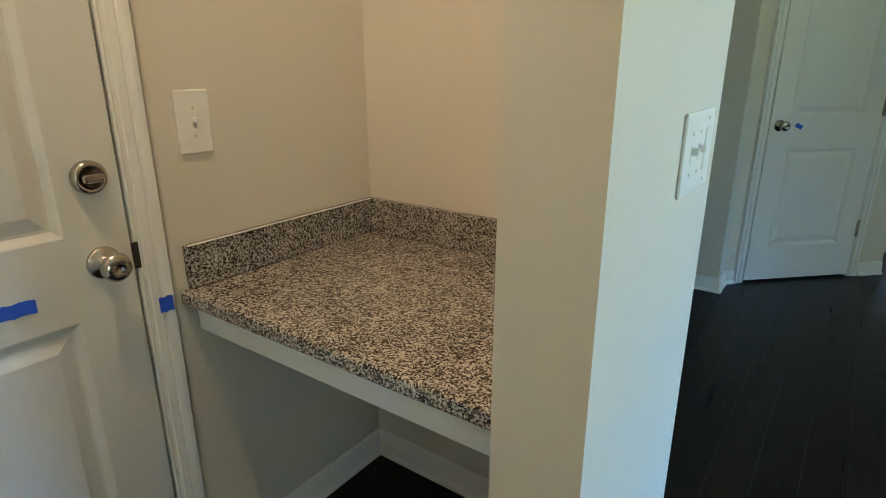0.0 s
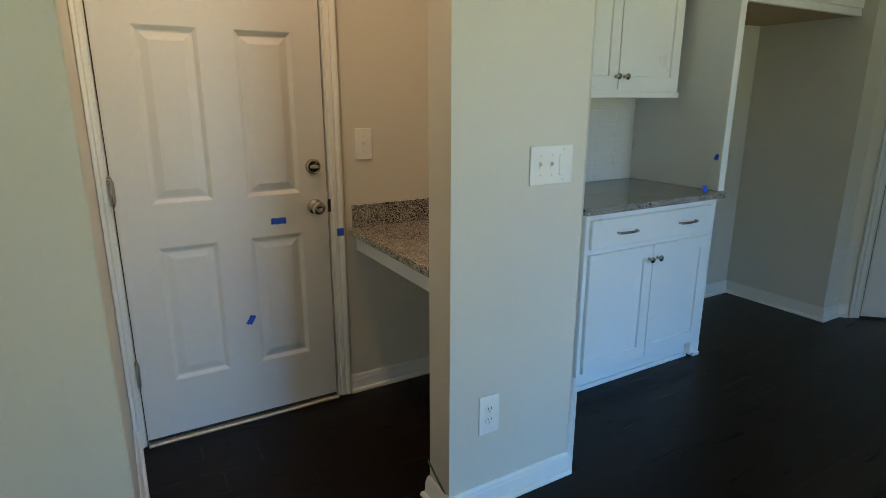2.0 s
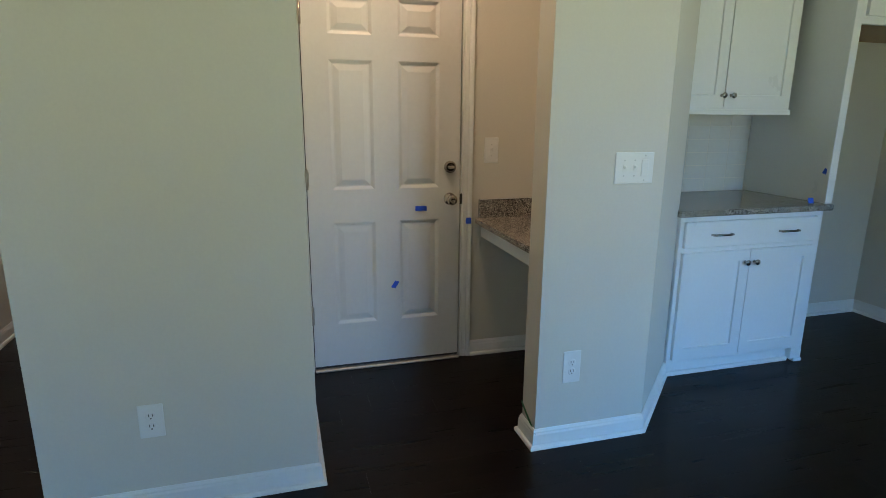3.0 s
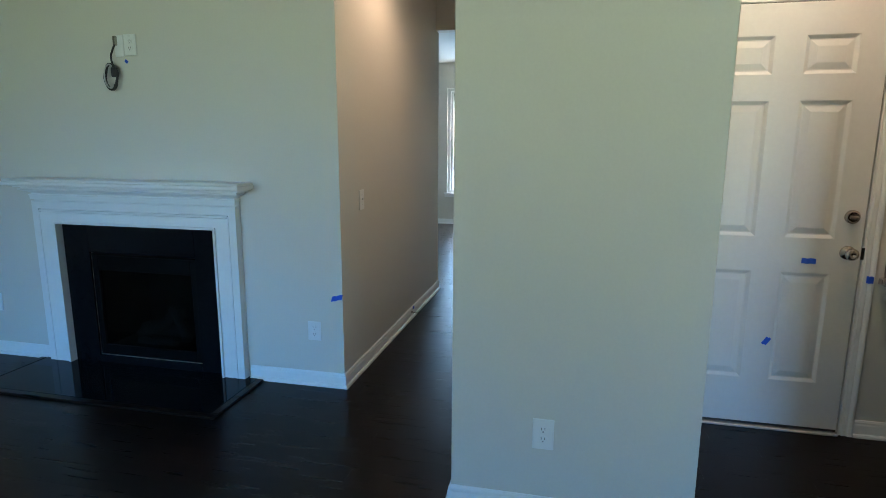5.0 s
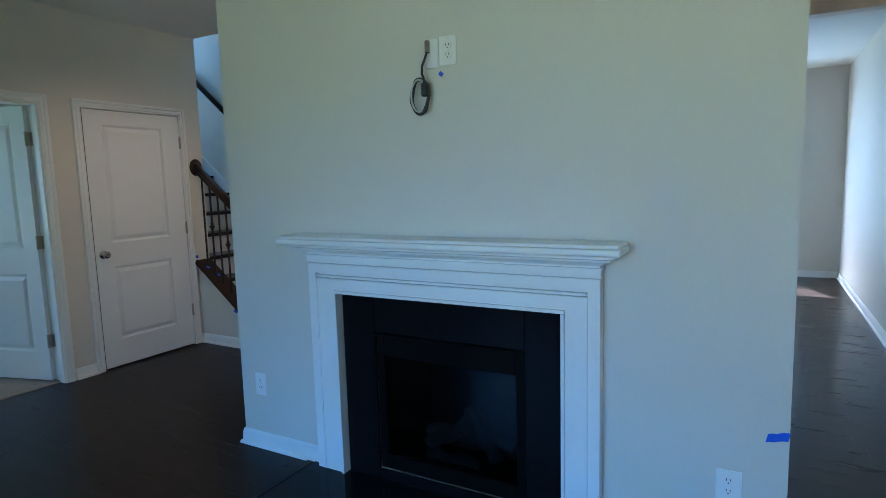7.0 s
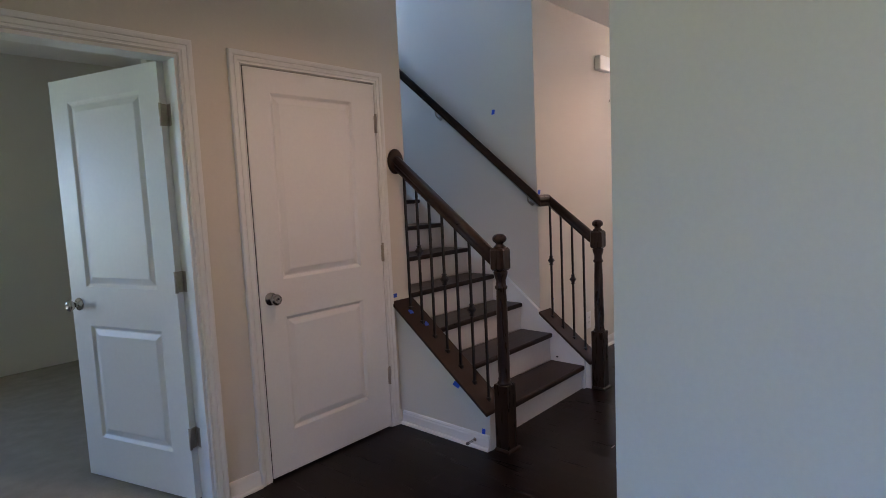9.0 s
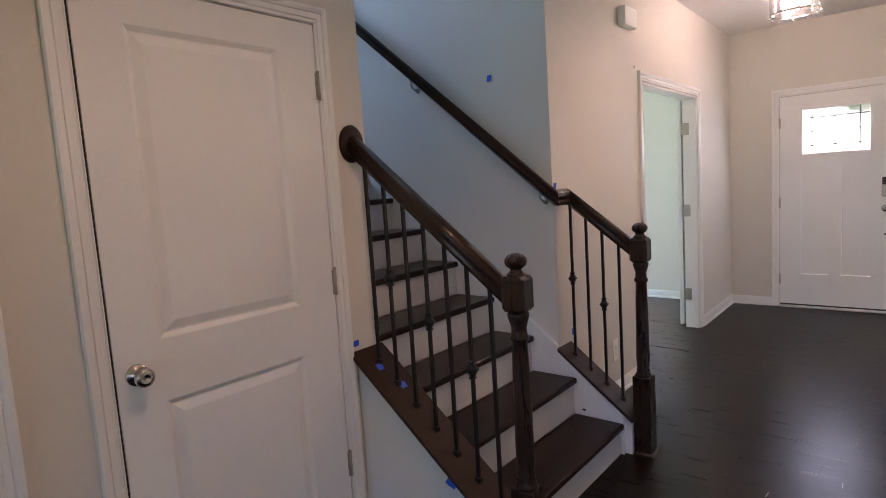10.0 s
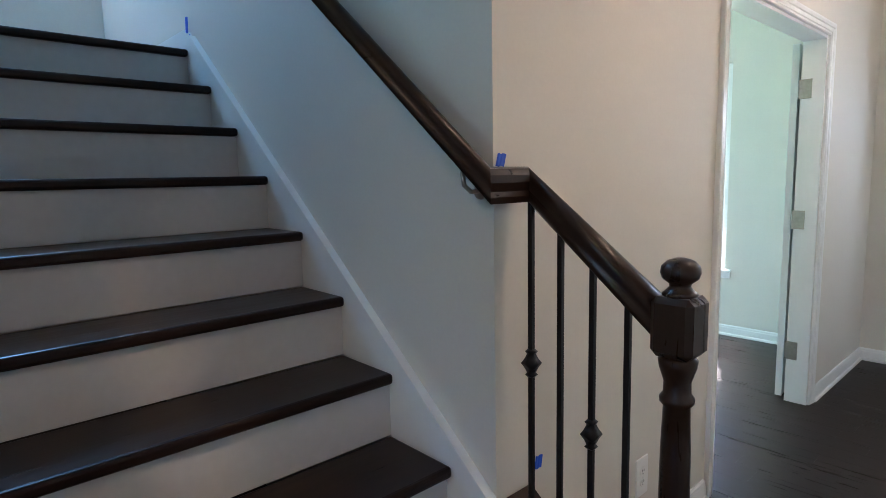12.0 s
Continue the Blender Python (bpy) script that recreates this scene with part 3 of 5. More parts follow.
baseboard([(-2.70, HALL_L), (FIRE_X, HALL_L), (FIRE_X, -1.12)])
baseboard([(FIRE_X, -2.565), (FIRE_X, FIRE_L), (-6.60, FIRE_L)])
baseboard([(DIN_X, HALL_R - 0.02), (DIN_X, FIRE_L + 0.12)])
baseboard([(-1.762, CLOSET_Y), (-1.597, CLOSET_Y)])
baseboard([(-0.638, CLOSET_Y), (-0.478, CLOSET_Y)])
baseboard([(0.468, CLOSET_Y), (EAST, CLOSET_Y)])
baseboard([(FRONT_X, OFFICE_Y), (-5.53, OFFICE_Y)])
baseboard([(-4.07, OFFICE_Y), (STAIR_R - 0.13, OFFICE_Y)])
baseboard([(FRONT_X, FIRE_L - 0.116), (FRONT_X, -3.448)][::1])
baseboard([(FRONT_X, -4.480), (FRONT_X, OFFICE_Y)])
baseboard([(FRONT_X, OFFICE_Y - 0.116), (FRONT_X, -8.98)])
baseboard([(EAST, CLOSET_Y + 0.02), (EAST, 6.5)])

# ---- doors ----
SIX = [(0.125, 1.715, 0.340, 1.885), (0.468, 1.715, 0.683, 1.885), (0.125, 0.965, 0.340, 1.598), (0.468, 0.965, 0.683, 1.598), (0.125, 0.245, 0.340, 0.795), (0.468, 0.245, 0.683, 0.795)]
TWO = [(0.135, 1.000, 0.66, 1.910), (0.135, 0.215, 0.66, 0.805)]

def dark_gap(parent, w, h, gap=0.0030, bottom_gap_h=0.0):
    """Dark strips that draw the shade in the gap between a closed leaf and its jamb; one more under the leaf where
    given a height.
    """
    bm = bmesh.new()
    box(bm, -gap, -0.0002, 0.005, 0.022, 0, h + gap)
    box(bm, w + 0.0002, w + gap, 0.005, 0.022, 0, h + gap)
    box(bm, 0, w, 0.005, 0.022, h + 0.0002, h + gap)
    part("door_gap_shade", bm, DARKSLOT, parent, "dark strip drawn as shade in the gap round the leaf")
    if bottom_gap_h:
        bm = bmesh.new()
        box(bm, 0.002, w - 0.002, -0.002, 0.02, -0.0005, bottom_gap_h, 0.001)
        part("bottom_gap_shade", bm, DARKSLOT, parent, "dark strip drawn as the shaded gap under the door")


# garage entry door, closed, hinges on the hall side
M = face_px(DOORW + 0.014, 1.263, 0.018)
gd = thing("door_1", M, "white six-panel door with deadbolt, closed", "door", kind="structure")
leaf = part("door_leaf", panel_leaf(0.799, 2.026, 0.042, SIX), GARAGEDOOR, gd)
dark_gap(gd, 0.799, 2.026, 0.0028, 0.010)
knob(gd, 0.803 - 0.060, 0.902)
bm = bmesh.new()
lathe(bm, [(0.032, 0), (0.032, 0.010), (0.029, 0.016), (0.022, 0.018), (0.022, 0.016), (0.0, 0.016)], out(0.743, 1.072))
box(bm, 0.743 - 0.019, 0.743 + 0.019, -0.030, -0.015, 1.063, 1.081, 0.006, seg=3)
part("deadbolt", bm, NICKEL, gd, "round nickel deadbolt with thumb turn")
for hz in (0.30, 1.02, 1.80):
    hinge(gd, -0.003, hz)
bm = bmesh.new()
box(bm, -0.012, 0.006, -0.035, 0.0, 1.060, 1.072, 0.002)
box(bm, 0.000, 0.010, -0.016, -0.004, 0.985, 1.062, 0.002)
part("flip_latch", bm, BRONZE, gd, "small metal flip latch on the door edge")
bm = bmesh.new()
box(bm, 0.8005, 0.8135, -0.0025, 0.0012, 0.872, 0.928, 0.0015)
part("strike_plate", bm, DARKSLOT, gd, "dark strike recess in the jamb")
casing(face_px(DOORW, 1.258, 0), 0.813, 2.049, left=0.66)
jamb(face_px(DOORW, 1.244, 0), 0.839, 2.062, 0.10, 0.029)
bm = bmesh.new()
box(bm, DOORW - 0.10, DOORW + 0.035, 1.262, 2.067, 0.0, 0.013, 0.004)
structure("threshold", bm, ZINC, "pale metal threshold under the closed door", "threshold")
bm = bmesh.new()
box(bm, DOORW - 0.06, DOORW + 0.005, 1.264, 2.065, 0.0135, 0.0175)
structure("threshold", bm, BRICKRED, "brown wooden strip of the door threshold", "threshold")
tape(face_px(DOORW + 0.014, 1.848, 0.873), 0.062, 0.026, 0.0)
tape(face_px(DOORW + 0.014, 1.703, 0.462) @ pose(0, 0, 0, 0, 15, 0), 0.024, 0.040, 0.3)
tape(face_px(DOORW + 0.0195, 2.113, 0.796), 0.03, 0.034, 0.0)

# closet door, closed
CD = face_py(-0.709, CLOSET_Y + 0.012, 0.014)
cd = thing("door_2", CD, "white two-panel closet door, closed", "door", kind="structure")
part("door_leaf", panel_leaf(0.818, 2.036, 0.035, [(0.135, 1.000, 0.652, 1.925), (0.135, 0.215, 0.652, 0.808)]), DOOR, cd)
dark_gap(cd, 0.818, 2.036, 0.0028)
knob(cd, 0.058, 0.912)
for hz in (0.31, 1.06, 1.81):
    hinge(cd, 0.821, hz, side=-1)
casing(face_py(-0.703, CLOSET_Y, 0), 0.830, 2.057)
jamb(face_py(-0.690, CLOSET_Y, 0), 0.856, 2.07, 0.10)

# bedroom door, standing open into the bedroom
casing(face_py(0.396, CLOSET_Y, 0), 0.804, 2.062)
jamb(face_py(0.40, CLOSET_Y, 0), 0.812, 2.062, 0.115)
BD = pose(-0.3945, CLOSET_Y - 0.110, 0.022) @ pose(0, 0, 0, 0, 0, -74)
bd = thing("door_3", BD, "white two-panel bedroom door standing open", "door", kind="structure")
part("door_leaf", panel_leaf(0.775, 2.022, 0.035, [(0.125, 1.0, 0.645, 1.91), (0.125, 0.215, 0.645, 0.805)]), DOOR, bd)
knob(bd, 0.715, 0.91, 0.0, True, 0.035)
for hz in (0.30, 1.04, 1.79):
    bm = bmesh.new()
    lathe(bm, [(0.007, hz - 0.05), (0.007, hz + 0.05)], pose(-0.006, 0.040, 0), 10)
    box(bm, -0.003, -0.0005, 0.002, 0.036, hz - 0.048, hz + 0.048)
    hb = part("hinge", bm, BRONZE, bd, "brushed metal door hinge")
    bm = bmesh.new()
    box(bm, -0.3995 + 0.003, -0.3945, CLOSET_Y - 0.108, CLOSET_Y - 0.072, 0.022 + hz - 0.048, 0.022 + hz + 0.048, 0.001)
    hp = part("hinge_plate", bm, BRONZE, None)
    hp.parent = bd
    hp.matrix_parent_inverse = BD.inverted()

# corner pantry door, closed
PM = pose(PANTRY0[0] + 0.13 * D45, PANTRY0[1] + 0.13 * D45, 0, 0, 0, 45)
pd = thing("door_4", PM @ pose(0.004, -0.012, 0.016), "white two-panel corner pantry door, closed", "door", kind="structure")
part("door_leaf", panel_leaf(0.727, 2.024, 0.035, [(0.125, 1.0, 0.602, 1.91), (0.125, 0.215, 0.602, 0.805)]), DOOR, pd)
dark_gap(pd, 0.727, 2.024, 0.0020)
knob(pd, 0.058, 0.945)
for hz in (0.30, 1.04, 1.80):
    hinge(pd, 0.730, hz, side=-1)
casing(PM, 0.735, 2.047)
jamb(PM @ pose(-0.014, 0, 0), 0.763, 2.06, 0.10)
tape(PM @ pose(0.19, -0.0125, 0.955, 0, 25, 0), 0.045, 0.024, 0.3)

# office opening, its leaf folded back behind the wall
casing(face_py(-4.139, OFFICE_Y, 0), 1.320, 2.057)
jamb(face_py(-4.141, OFFICE_Y, 0), 1.316, 2.057, 0.115)
OD = pose(-5.462, OFFICE_Y - 0.135, 0.016) @ pose(0, 0, 0, 0, 0, 187)
od = thing("door_5", OD, "white panelled office door folded back open", "door", kind="structure")
part("door_leaf", panel_leaf(0.648, 2.024, 0.035, [(0.115, 1.0, 0.533, 1.91), (0.115, 0.215, 0.533, 0.805)]), DOOR, od)
for hz in (0.30, 1.06, 1.78):
    bm = bmesh.new()
    box(bm, -5.4415, -5.4375, OFFICE_Y - 0.125, OFFICE_Y - 0.060, hz - 0.045, hz + 0.06, 0.001)
    hp = part("hinge", bm, BRONZE, None, "brushed metal hinge plate")
    hp.parent = od
    hp.matrix_parent_inverse = OD.inverted()

# front door, craftsman style with a leaded light
FD = face_px(FRONT_X + 0.004, -4.407, 0.02)
fd = thing("door_6", FD, "white craftsman front door with leaded glass, closed", "door", kind="structure")
FW, FH = 0.888, 2.051
GX0, GX1, GZ0, GZ1 = 0.178, 0.728, 1.478, 1.915
bm = bmesh.new()
box(bm, 0, GX0, 0, 0.044, 0, FH)
box(bm, GX1, FW, 0, 0.044, 0, FH)
box(bm, GX0, GX1, 0, 0.044, GZ1, FH)
box(bm, GX0, GX1, 0, 0.044, 1.345, GZ0)
box(bm, GX0, GX1, 0, 0.044, 0, 0.315)
box(bm, 0.400, 0.506, 0, 0.044, 0.315, 1.345)
box(bm, GX0, 0.400, 0.024, 0.038, 0.315, 1.345)
box(bm, 0.506, GX1, 0.024, 0.038, 0.315, 1.345)
bmesh.ops.remove_doubles(bm, verts=bm.verts, dist=0.0001)
part("door_leaf", bm, DOOR, fd)
bm = bmesh.new()
for a in ((GX0 - 0.018, GX0 + 0.012, GZ0 - 0.018, GZ1 + 0.018), (GX1 - 0.012, GX1 + 0.018, GZ0 - 0.018, GZ1 + 0.018), (GX0 + 0.012, GX1 - 0.012, GZ0 - 0.018, GZ0 + 0.012), (GX0 + 0.012, GX1 - 0.012, GZ1 - 0.012, GZ1 + 0.018)):
    box(bm, a[0], a[1], -0.008, 0.010, a[2], a[3], 0.003)
part("glass_frame", bm, DOOR, fd)
bm = bmesh.new()
box(bm, GX0, GX1, 0.016, 0.026, GZ0, GZ1)
part("pane", bm, TEXTURED, fd, "textured leaded glass pane")
bm = bmesh.new()
for u in (0.16, 0.84):
    box(bm, GX0 + (GX1 - GX0) * u - 0.0035, GX0 + (GX1 - GX0) * u + 0.0035, 0.012, 0.016, GZ0, GZ1)
for v in (0.2, 0.8):
    box(bm, GX0, GX1, 0.0121, 0.0161, GZ0 + (GZ1 - GZ0) * v - 0.0035, GZ0 + (GZ1 - GZ0) * v + 0.0035)
for u, v, su, sv in ((0.16, 0.8, 1, 1), (0.5, 0.8, -1, -1), (0.84, 0.8, 1, 1), (0.16, 0.5, 1, -1), (0.84, 0.5, -1, 1), (0.16, 0.2, -1, 1), (0.5, 0.2, 1, 1), (0.84, 0.2, 1, -1)):
    cx, cz = GX0 + (GX1 - GX0) * u, GZ0 + (GZ1 - GZ0) * v
    box(bm, cx - 0.011, cx + 0.011, 0.009, 0.0118, cz - 0.009, cz + 0.009, 0.002)
    box(bm, min(cx, cx + su * 0.030), max(cx, cx + su * 0.030), 0.0092, 0.0119, cz + sv * 0.016 - 0.0025, cz + sv * 0.016 + 0.0025)
    box(bm, cx - su * 0.018 - 0.0025, cx - su * 0.018 + 0.0025, 0.0094, 0.0121, min(cz, cz - sv * 0.036), max(cz, cz - sv * 0.036))
part("came", bm, LEAD, fd, "dark lead came between the panes")
bm = bmesh.new()
box(bm, 0.805, 0.868, -0.030, 0.0, 1.055, 1.235, 0.012, seg=2)
sl = part("smart_lock", bm, BRONZE, fd, "nickel keypad lock body")
bm = bmesh.new()
box(bm, 0.808, 0.865, -0.034, -0.0295, 1.165, 1.232, 0.004)
part("lock_cover", bm, DARKSLOT, sl, "black upper lock cover")
knob(fd, 0.836, 0.95)
dark_gap(fd, FW, FH, 0.0028, 0.014)
bm = bmesh.new()
lathe(bm, [(0.008, 0), (0.008, 0.004), (0.004, 0.005)], out(0.834, 0.715))
part("door_viewer", bm, DARKSLOT, fd)
for hz in (0.26, 1.02, 1.80):
    hinge(fd, -0.003, hz)
casing(face_px(FRONT_X, -4.414, 0), 0.902, 2.080)
jamb(face_px(FRONT_X, -4.426, 0), 0.926, 2.092, 0.12, 0.0415)
bm = bmesh.new()
box(bm, FRONT_X - 0.12, FRONT_X + 0.045, -4.41, -3.517, 0.0, 0.017, 0.005)
structure("threshold", bm, ZINC, "pale metal threshold under the front door", "threshold")

# ---- windows ----


def window(name, m, w, h, grid_top=False, label="white double-hung window letting in daylight"):
    """Local x 0..w, z 0..h, in an opening; inner wall face at y=0, room on the -y side."""
    win = thing(name, m, label, "window", kind="structure")
    bm = bmesh.new()
    for a in ((0, 0.05, 0, h), (w - 0.05, w, 0, h), (0.05, w - 0.05, h - 0.05, h), (0.05, w - 0.05, 0, 0.05)):
        box(bm, a[0], a[1], 0.05, 0.13, a[2], a[3], 0.003)
    part("window_frame", bm, TRIM, win)
    for k, (z0, z1, y) in enumerate(((0.05, h / 2 + 0.02, 0.07), (h / 2 - 0.02, h - 0.05, 0.095))):
        bm = bmesh.new()
        for a in ((0.05, 0.09, z0, z1), (w - 0.09, w - 0.05, z0, z1), (0.09, w - 0.09, z1 - 0.04, z1), (0.09, w - 0.09, z0, z0 + 0.045)):
            box(bm, a[0], a[1], y, y + 0.024, a[2], a[3], 0.003)
        if grid_top and k == 1:
            for u in (1 / 3, 2 / 3):
                cx = 0.09 + (w - 0.18) * u
                box(bm, cx - 0.009, cx + 0.009, y + 0.004, y + 0.020, z0 + 0.045, z1 - 0.04)
            cz = z0 + (z1 - z0) * 0.64
            box(bm, 0.09, w - 0.09, y + 0.005, y + 0.019, cz - 0.009, cz + 0.009)
        sash = part("sash", bm, TRIM, win)
        bm = bmesh.new()
        box(bm, 0.085, w - 0.085, y + 0.010, y + 0.014, z0 + 0.04, z1 - 0.035)
        pane = part("pane", bm, PANE, sash, "clear window glass")
        pane.visible_shadow = False
    bm = bmesh.new()
    box(bm, -0.05, w + 0.05, -0.035, 0.05, -0.022, -0.002, 0.004)
    box(bm, -0.04, w + 0.04, -0.012, -0.001, -0.075, -0.023, 0.003)
    part("window_sill", bm, TRIM, win)
    return win


window("window_1", face_px(DIN_X, WIN_Y0, WIN_Z0), WIN_Y1 - WIN_Y0, WIN_Z1 - WIN_Z0, True)
window("window_2", face_px(FRONT_X, -7.35, 0.55), 1.55, 1.65, True, "white office window letting in daylight")
for i, wy in enumerate((-3.6, -1.7, 3.8)):
    window(f"window_{i + 3}", pose(EAST, wy + 0.8, 0.45, 0, 0, -90), 1.6, 2.0, False, "large white rear window of the living room")

# ---- desk nook ----
bm = bmesh.new()
prism(bm, [(DOORW + 0.002, 2.155), (0.503, 2.155), (0.503, 2.618), (0.333, 2.788), (DOORW + 0.002, 2.788)], 0.776, 0.808)
bmesh.ops.bevel(bm, geom=list(bm.edges), offset=0.005, segments=2, profile=0.5, affect="EDGES")
dk = thing("built_in_desk", pose(0, 0, 0), "built-in desk with speckled granite top and white apron", "desk")
part("top", bm, GRANITE, dk, "speckled grey and tan polished granite top")
bm = bmesh.new()
box(bm, DOORW + 0.002, DOORW + 0.022, 2.175, 2.788, 0.8085, 0.910, 0.002)
box(bm, DOORW + 0.0225, 0.334, 2.768, 2.788, 0.8085, 0.910, 0.002)
part("backsplash", bm, GRANITE, dk, "speckled granite backsplash strip")
bm = bmesh.new()
box(bm, DOORW + 0.022, DOORW + 0.026, 2.176, 2.766, 0.9102, 0.9125)
part("caulk_line", bm, TRIM, dk, "white caulk along the backsplash")
bm = bmesh.new()
box(bm, DOORW + 0.001, 0.504, 2.192, 2.212, 0.700, 0.775, 0.002)
box(bm, DOORW + 0.001, DOORW + 0.021, 2.213, 2.787, 0.700, 0.775, 0.002)
box(bm, 0.484, 0.504, 2.213, 2.615, 0.700, 0.775, 0.002)
part("apron", bm, TRIM, dk, "white painted wooden apron")
plate(face_px(DOORW, 2.242, 1.174), 0.080, 0.135, "white single toggle light switch on the nook wall", "switch1")

# pier plates
plate(face_px(PX, 2.468, 1.166), 0.172, 0.122, "white three-gang light switch on the pier", "switch3")
plate(face_px(PX, 2.251, 0.352), 0.080, 0.140, "white duplex outlet low on the pier", "outlet")
plate(face_px(PX, 0.667, 0.344), 0.080, 0.122, "white duplex outlet low on the wall end", "outlet")
tape(pose(0.57, 2.0985, 0.105, 0, 28, 0), 0.17, 0.012, 0.0, "strip of green tape along the pier's baseboard", GREENTAPE)

# ---- kitchen hutch: base cabinet, counter, upper cabinet, refrigerator surround ----


def shaker(bm, x0, x1, z0, z1, y, rail=0.055, m=None):
    """A shaker front: frame with a recessed flat panel; front at y, facing -y."""
    t, w, h = 0.019, x1 - x0, z1 - z0
    before = len(bm.verts)
    inner = [(rail, rail, w - rail, h - rail)]
    panel_face(bm, w, h, inner, 0.0, 1, FLATPANEL)
    panel_face(bm, w, h, inner, t, -1, ((0, 0), (0.003, 0.002)))
    for a, b in (((0, 0), (w, 0)), ((w, 0), (w, h)), ((w, h), (0, h)), ((0, h), (0, 0))):
        bm.faces.new([bm.verts.new(c) for c in ((a[0], 0, a[1]), (b[0], 0, b[1]), (b[0], t, b[1]), (a[0], t, a[1]))])
    bm.verts.ensure_lookup_table()
    for v in bm.verts[before:]:
        v.co += Vector((x0, y, z0))
    bmesh.ops.remove_doubles(bm, verts=bm.verts, dist=0.0002)


def small_knob(parent, x, z, y):
    bm = bmesh.new()
    lathe(bm, [(0.008, 0), (0.006, 0.004), (0.005, 0.014), (0.012, 0.018), (0.0155, 0.023), (0.014, 0.028), (0.006, 0.030), (0.0, 0.030)], out(x, z, y), 16)
    return part("knob", bm, NICKEL, parent, "small round nickel knob")


def pull(parent, x, z, y):
    bm = bmesh.new()
    tube(bm, [(x - 0.06, y, z), (x - 0.055, y - 0.018, z), (x - 0.03, y - 0.027, z + 0.002), (x, y - 0.029, z + 0.002), (x + 0.03, y - 0.027, z + 0.002), (x + 0.055, y - 0.018, z), (x + 0.06, y, z)], 0.006, 10)
    return part("handle", bm, NICKEL, parent, "arched nickel drawer pull")


def base_cabinet(m, w, label):
    """Local x 0..w, front frame at y=0 facing -y, back at y=0.59."""
    c = thing("base_cabinet", m, label, "cabinet")
    bm = bmesh.new()
    box(bm, 0, w, 0.0, 0.59, 0.085, 0.876, 0.002)
    box(bm, 0, w - 0.075, 0.032, 0.588, 0.0, 0.0848)
    box(bm, 0, w - 0.075, 0.012, 0.0318, 0.0, 0.024, 0.005)
    box(bm, w - 0.018, w, 0.036, 0.589, 0.0, 0.0846)
    part("body", bm, CABINET, c)
    bm = bmesh.new()
    prism(bm, [(w - 0.075, -0.001), (w - 0.001, -0.001), (w - 0.001, 0.034), (w - 0.075, 0.034)], 0.018, 0.0845)
    box(bm, w - 0.052, w + 0.004, -0.010, 0.034, 0.0, 0.020, 0.004)
    part("foot", bm, CABINET, c, "white moulded furniture foot")
    bm = bmesh.new()
    box(bm, 0.022, w - 0.050, -0.019, -0.0005, 0.712, 0.848, 0.004)
    dr = part("drawer", bm, CABINET, c)
    pull(dr, 0.24, 0.778, -0.0195)
    pull(dr, 0.665, 0.778, -0.0195)
    for x0, x1, kx in ((0.022, (w - 0.03) / 2 - 0.002, (w - 0.03) / 2 - 0.030), ((w - 0.03) / 2 + 0.002, w - 0.050, (w - 0.03) / 2 + 0.030)):
        bm = bmesh.new()
        shaker(bm, x0, x1, 0.108, 0.688, -0.0195)
        d = part("door", bm, CABINET, c)
        small_knob(d, kx, 0.622, -0.0195)
    return c


KF = 0.225
base_cabinet(face_px(KF, 3.044, 0), 0.905, "white shaker base cabinet with nickel knobs and pulls")
bm = bmesh.new()
box(bm, -0.363, KF + 0.038, 3.012, 3.972, 0.8765, 0.909, 0.005, seg=2)
tagged(part("countertop", bm, GRANITE), "speckled grey polished granite kitchen countertop", "countertop")
uc = thing("upper_cabinet", face_px(-0.035, 3.044, 1.385), "white shaker wall cabinet with nickel knobs", "cabinet")
bm = bmesh.new()
box(bm, 0, 0.842, 0, 0.325, 0.0, 1.07, 0.002)
box(bm, 0, 0.846, -0.012, 0.02, -0.014, 0.014, 0.003)
part("body", bm, CABINET, uc)
for x0, x1, kx in ((0.02, 0.382, 0.365), (0.388, 0.818, 0.425)):
    bm = bmesh.new()
    shaker(bm, x0, x1, 0.028, 1.055, -0.0195)
    d = part("door", bm, CABINET, uc)
    small_knob(d, kx, 0.085, -0.0195)
bm = bmesh.new()
box(bm, -0.364, KF + 0.010, 3.951, 3.970, 0.91, 2.47, 0.0015)
ep = thing("end_panel", pose(0, 0, 0), "tall white panel beside the refrigerator recess", "panel")
part("panel", bm, CABINET, ep)
bm = bmesh.new()
box(bm, KF - 0.010, KF + 0.0105, 3.936, 3.985, 0.91, 2.47, 0.002)
part("face_strip", bm, CABINET, ep)
fc = thing("over_fridge_cabinet", face_px(KF, 3.986, 1.83), "white shaker cabinet above the refrigerator recess", "cabinet")
bm = bmesh.new()
box(bm, 0, 1.077, 0, 0.587, 0.004, 0.64, 0.002)
box(bm, 0, 1.077, -0.004, 0.02, -0.010, 0.018, 0.002)
part("body", bm, CABINET, fc)
bm = bmesh.new()
box(bm, 0.004, 1.073, 0.021, 0.585, -0.006, 0.003)
part("underside", bm, RAWWOOD, fc, "bare plywood underside")
for x0, x1, kx in ((0.025, 0.486, 0.462), (0.492, 1.052, 0.516)):
    bm = bmesh.new()
    shaker(bm, x0, x1, 0.03, 0.60, -0.0195)
    d = part("door", bm, CABINET, fc)
    small_knob(d, kx, 0.075, -0.0195)
tape(pose(0.196, 3.9505, 1.08, 0, 15, 0), 0.022, 0.03, 0.2)
tape(face_px(0.205, 3.871, 0.925) @ pose(0, 0, 0, -20, 0, 0), 0.035, 0.03, 0.1)
base_cabinet(pose(1.16, 5.98, 0, 0, 0, 0), 0.905, "white shaker base cabinet along the kitchen wall")
bm = bmesh.new()
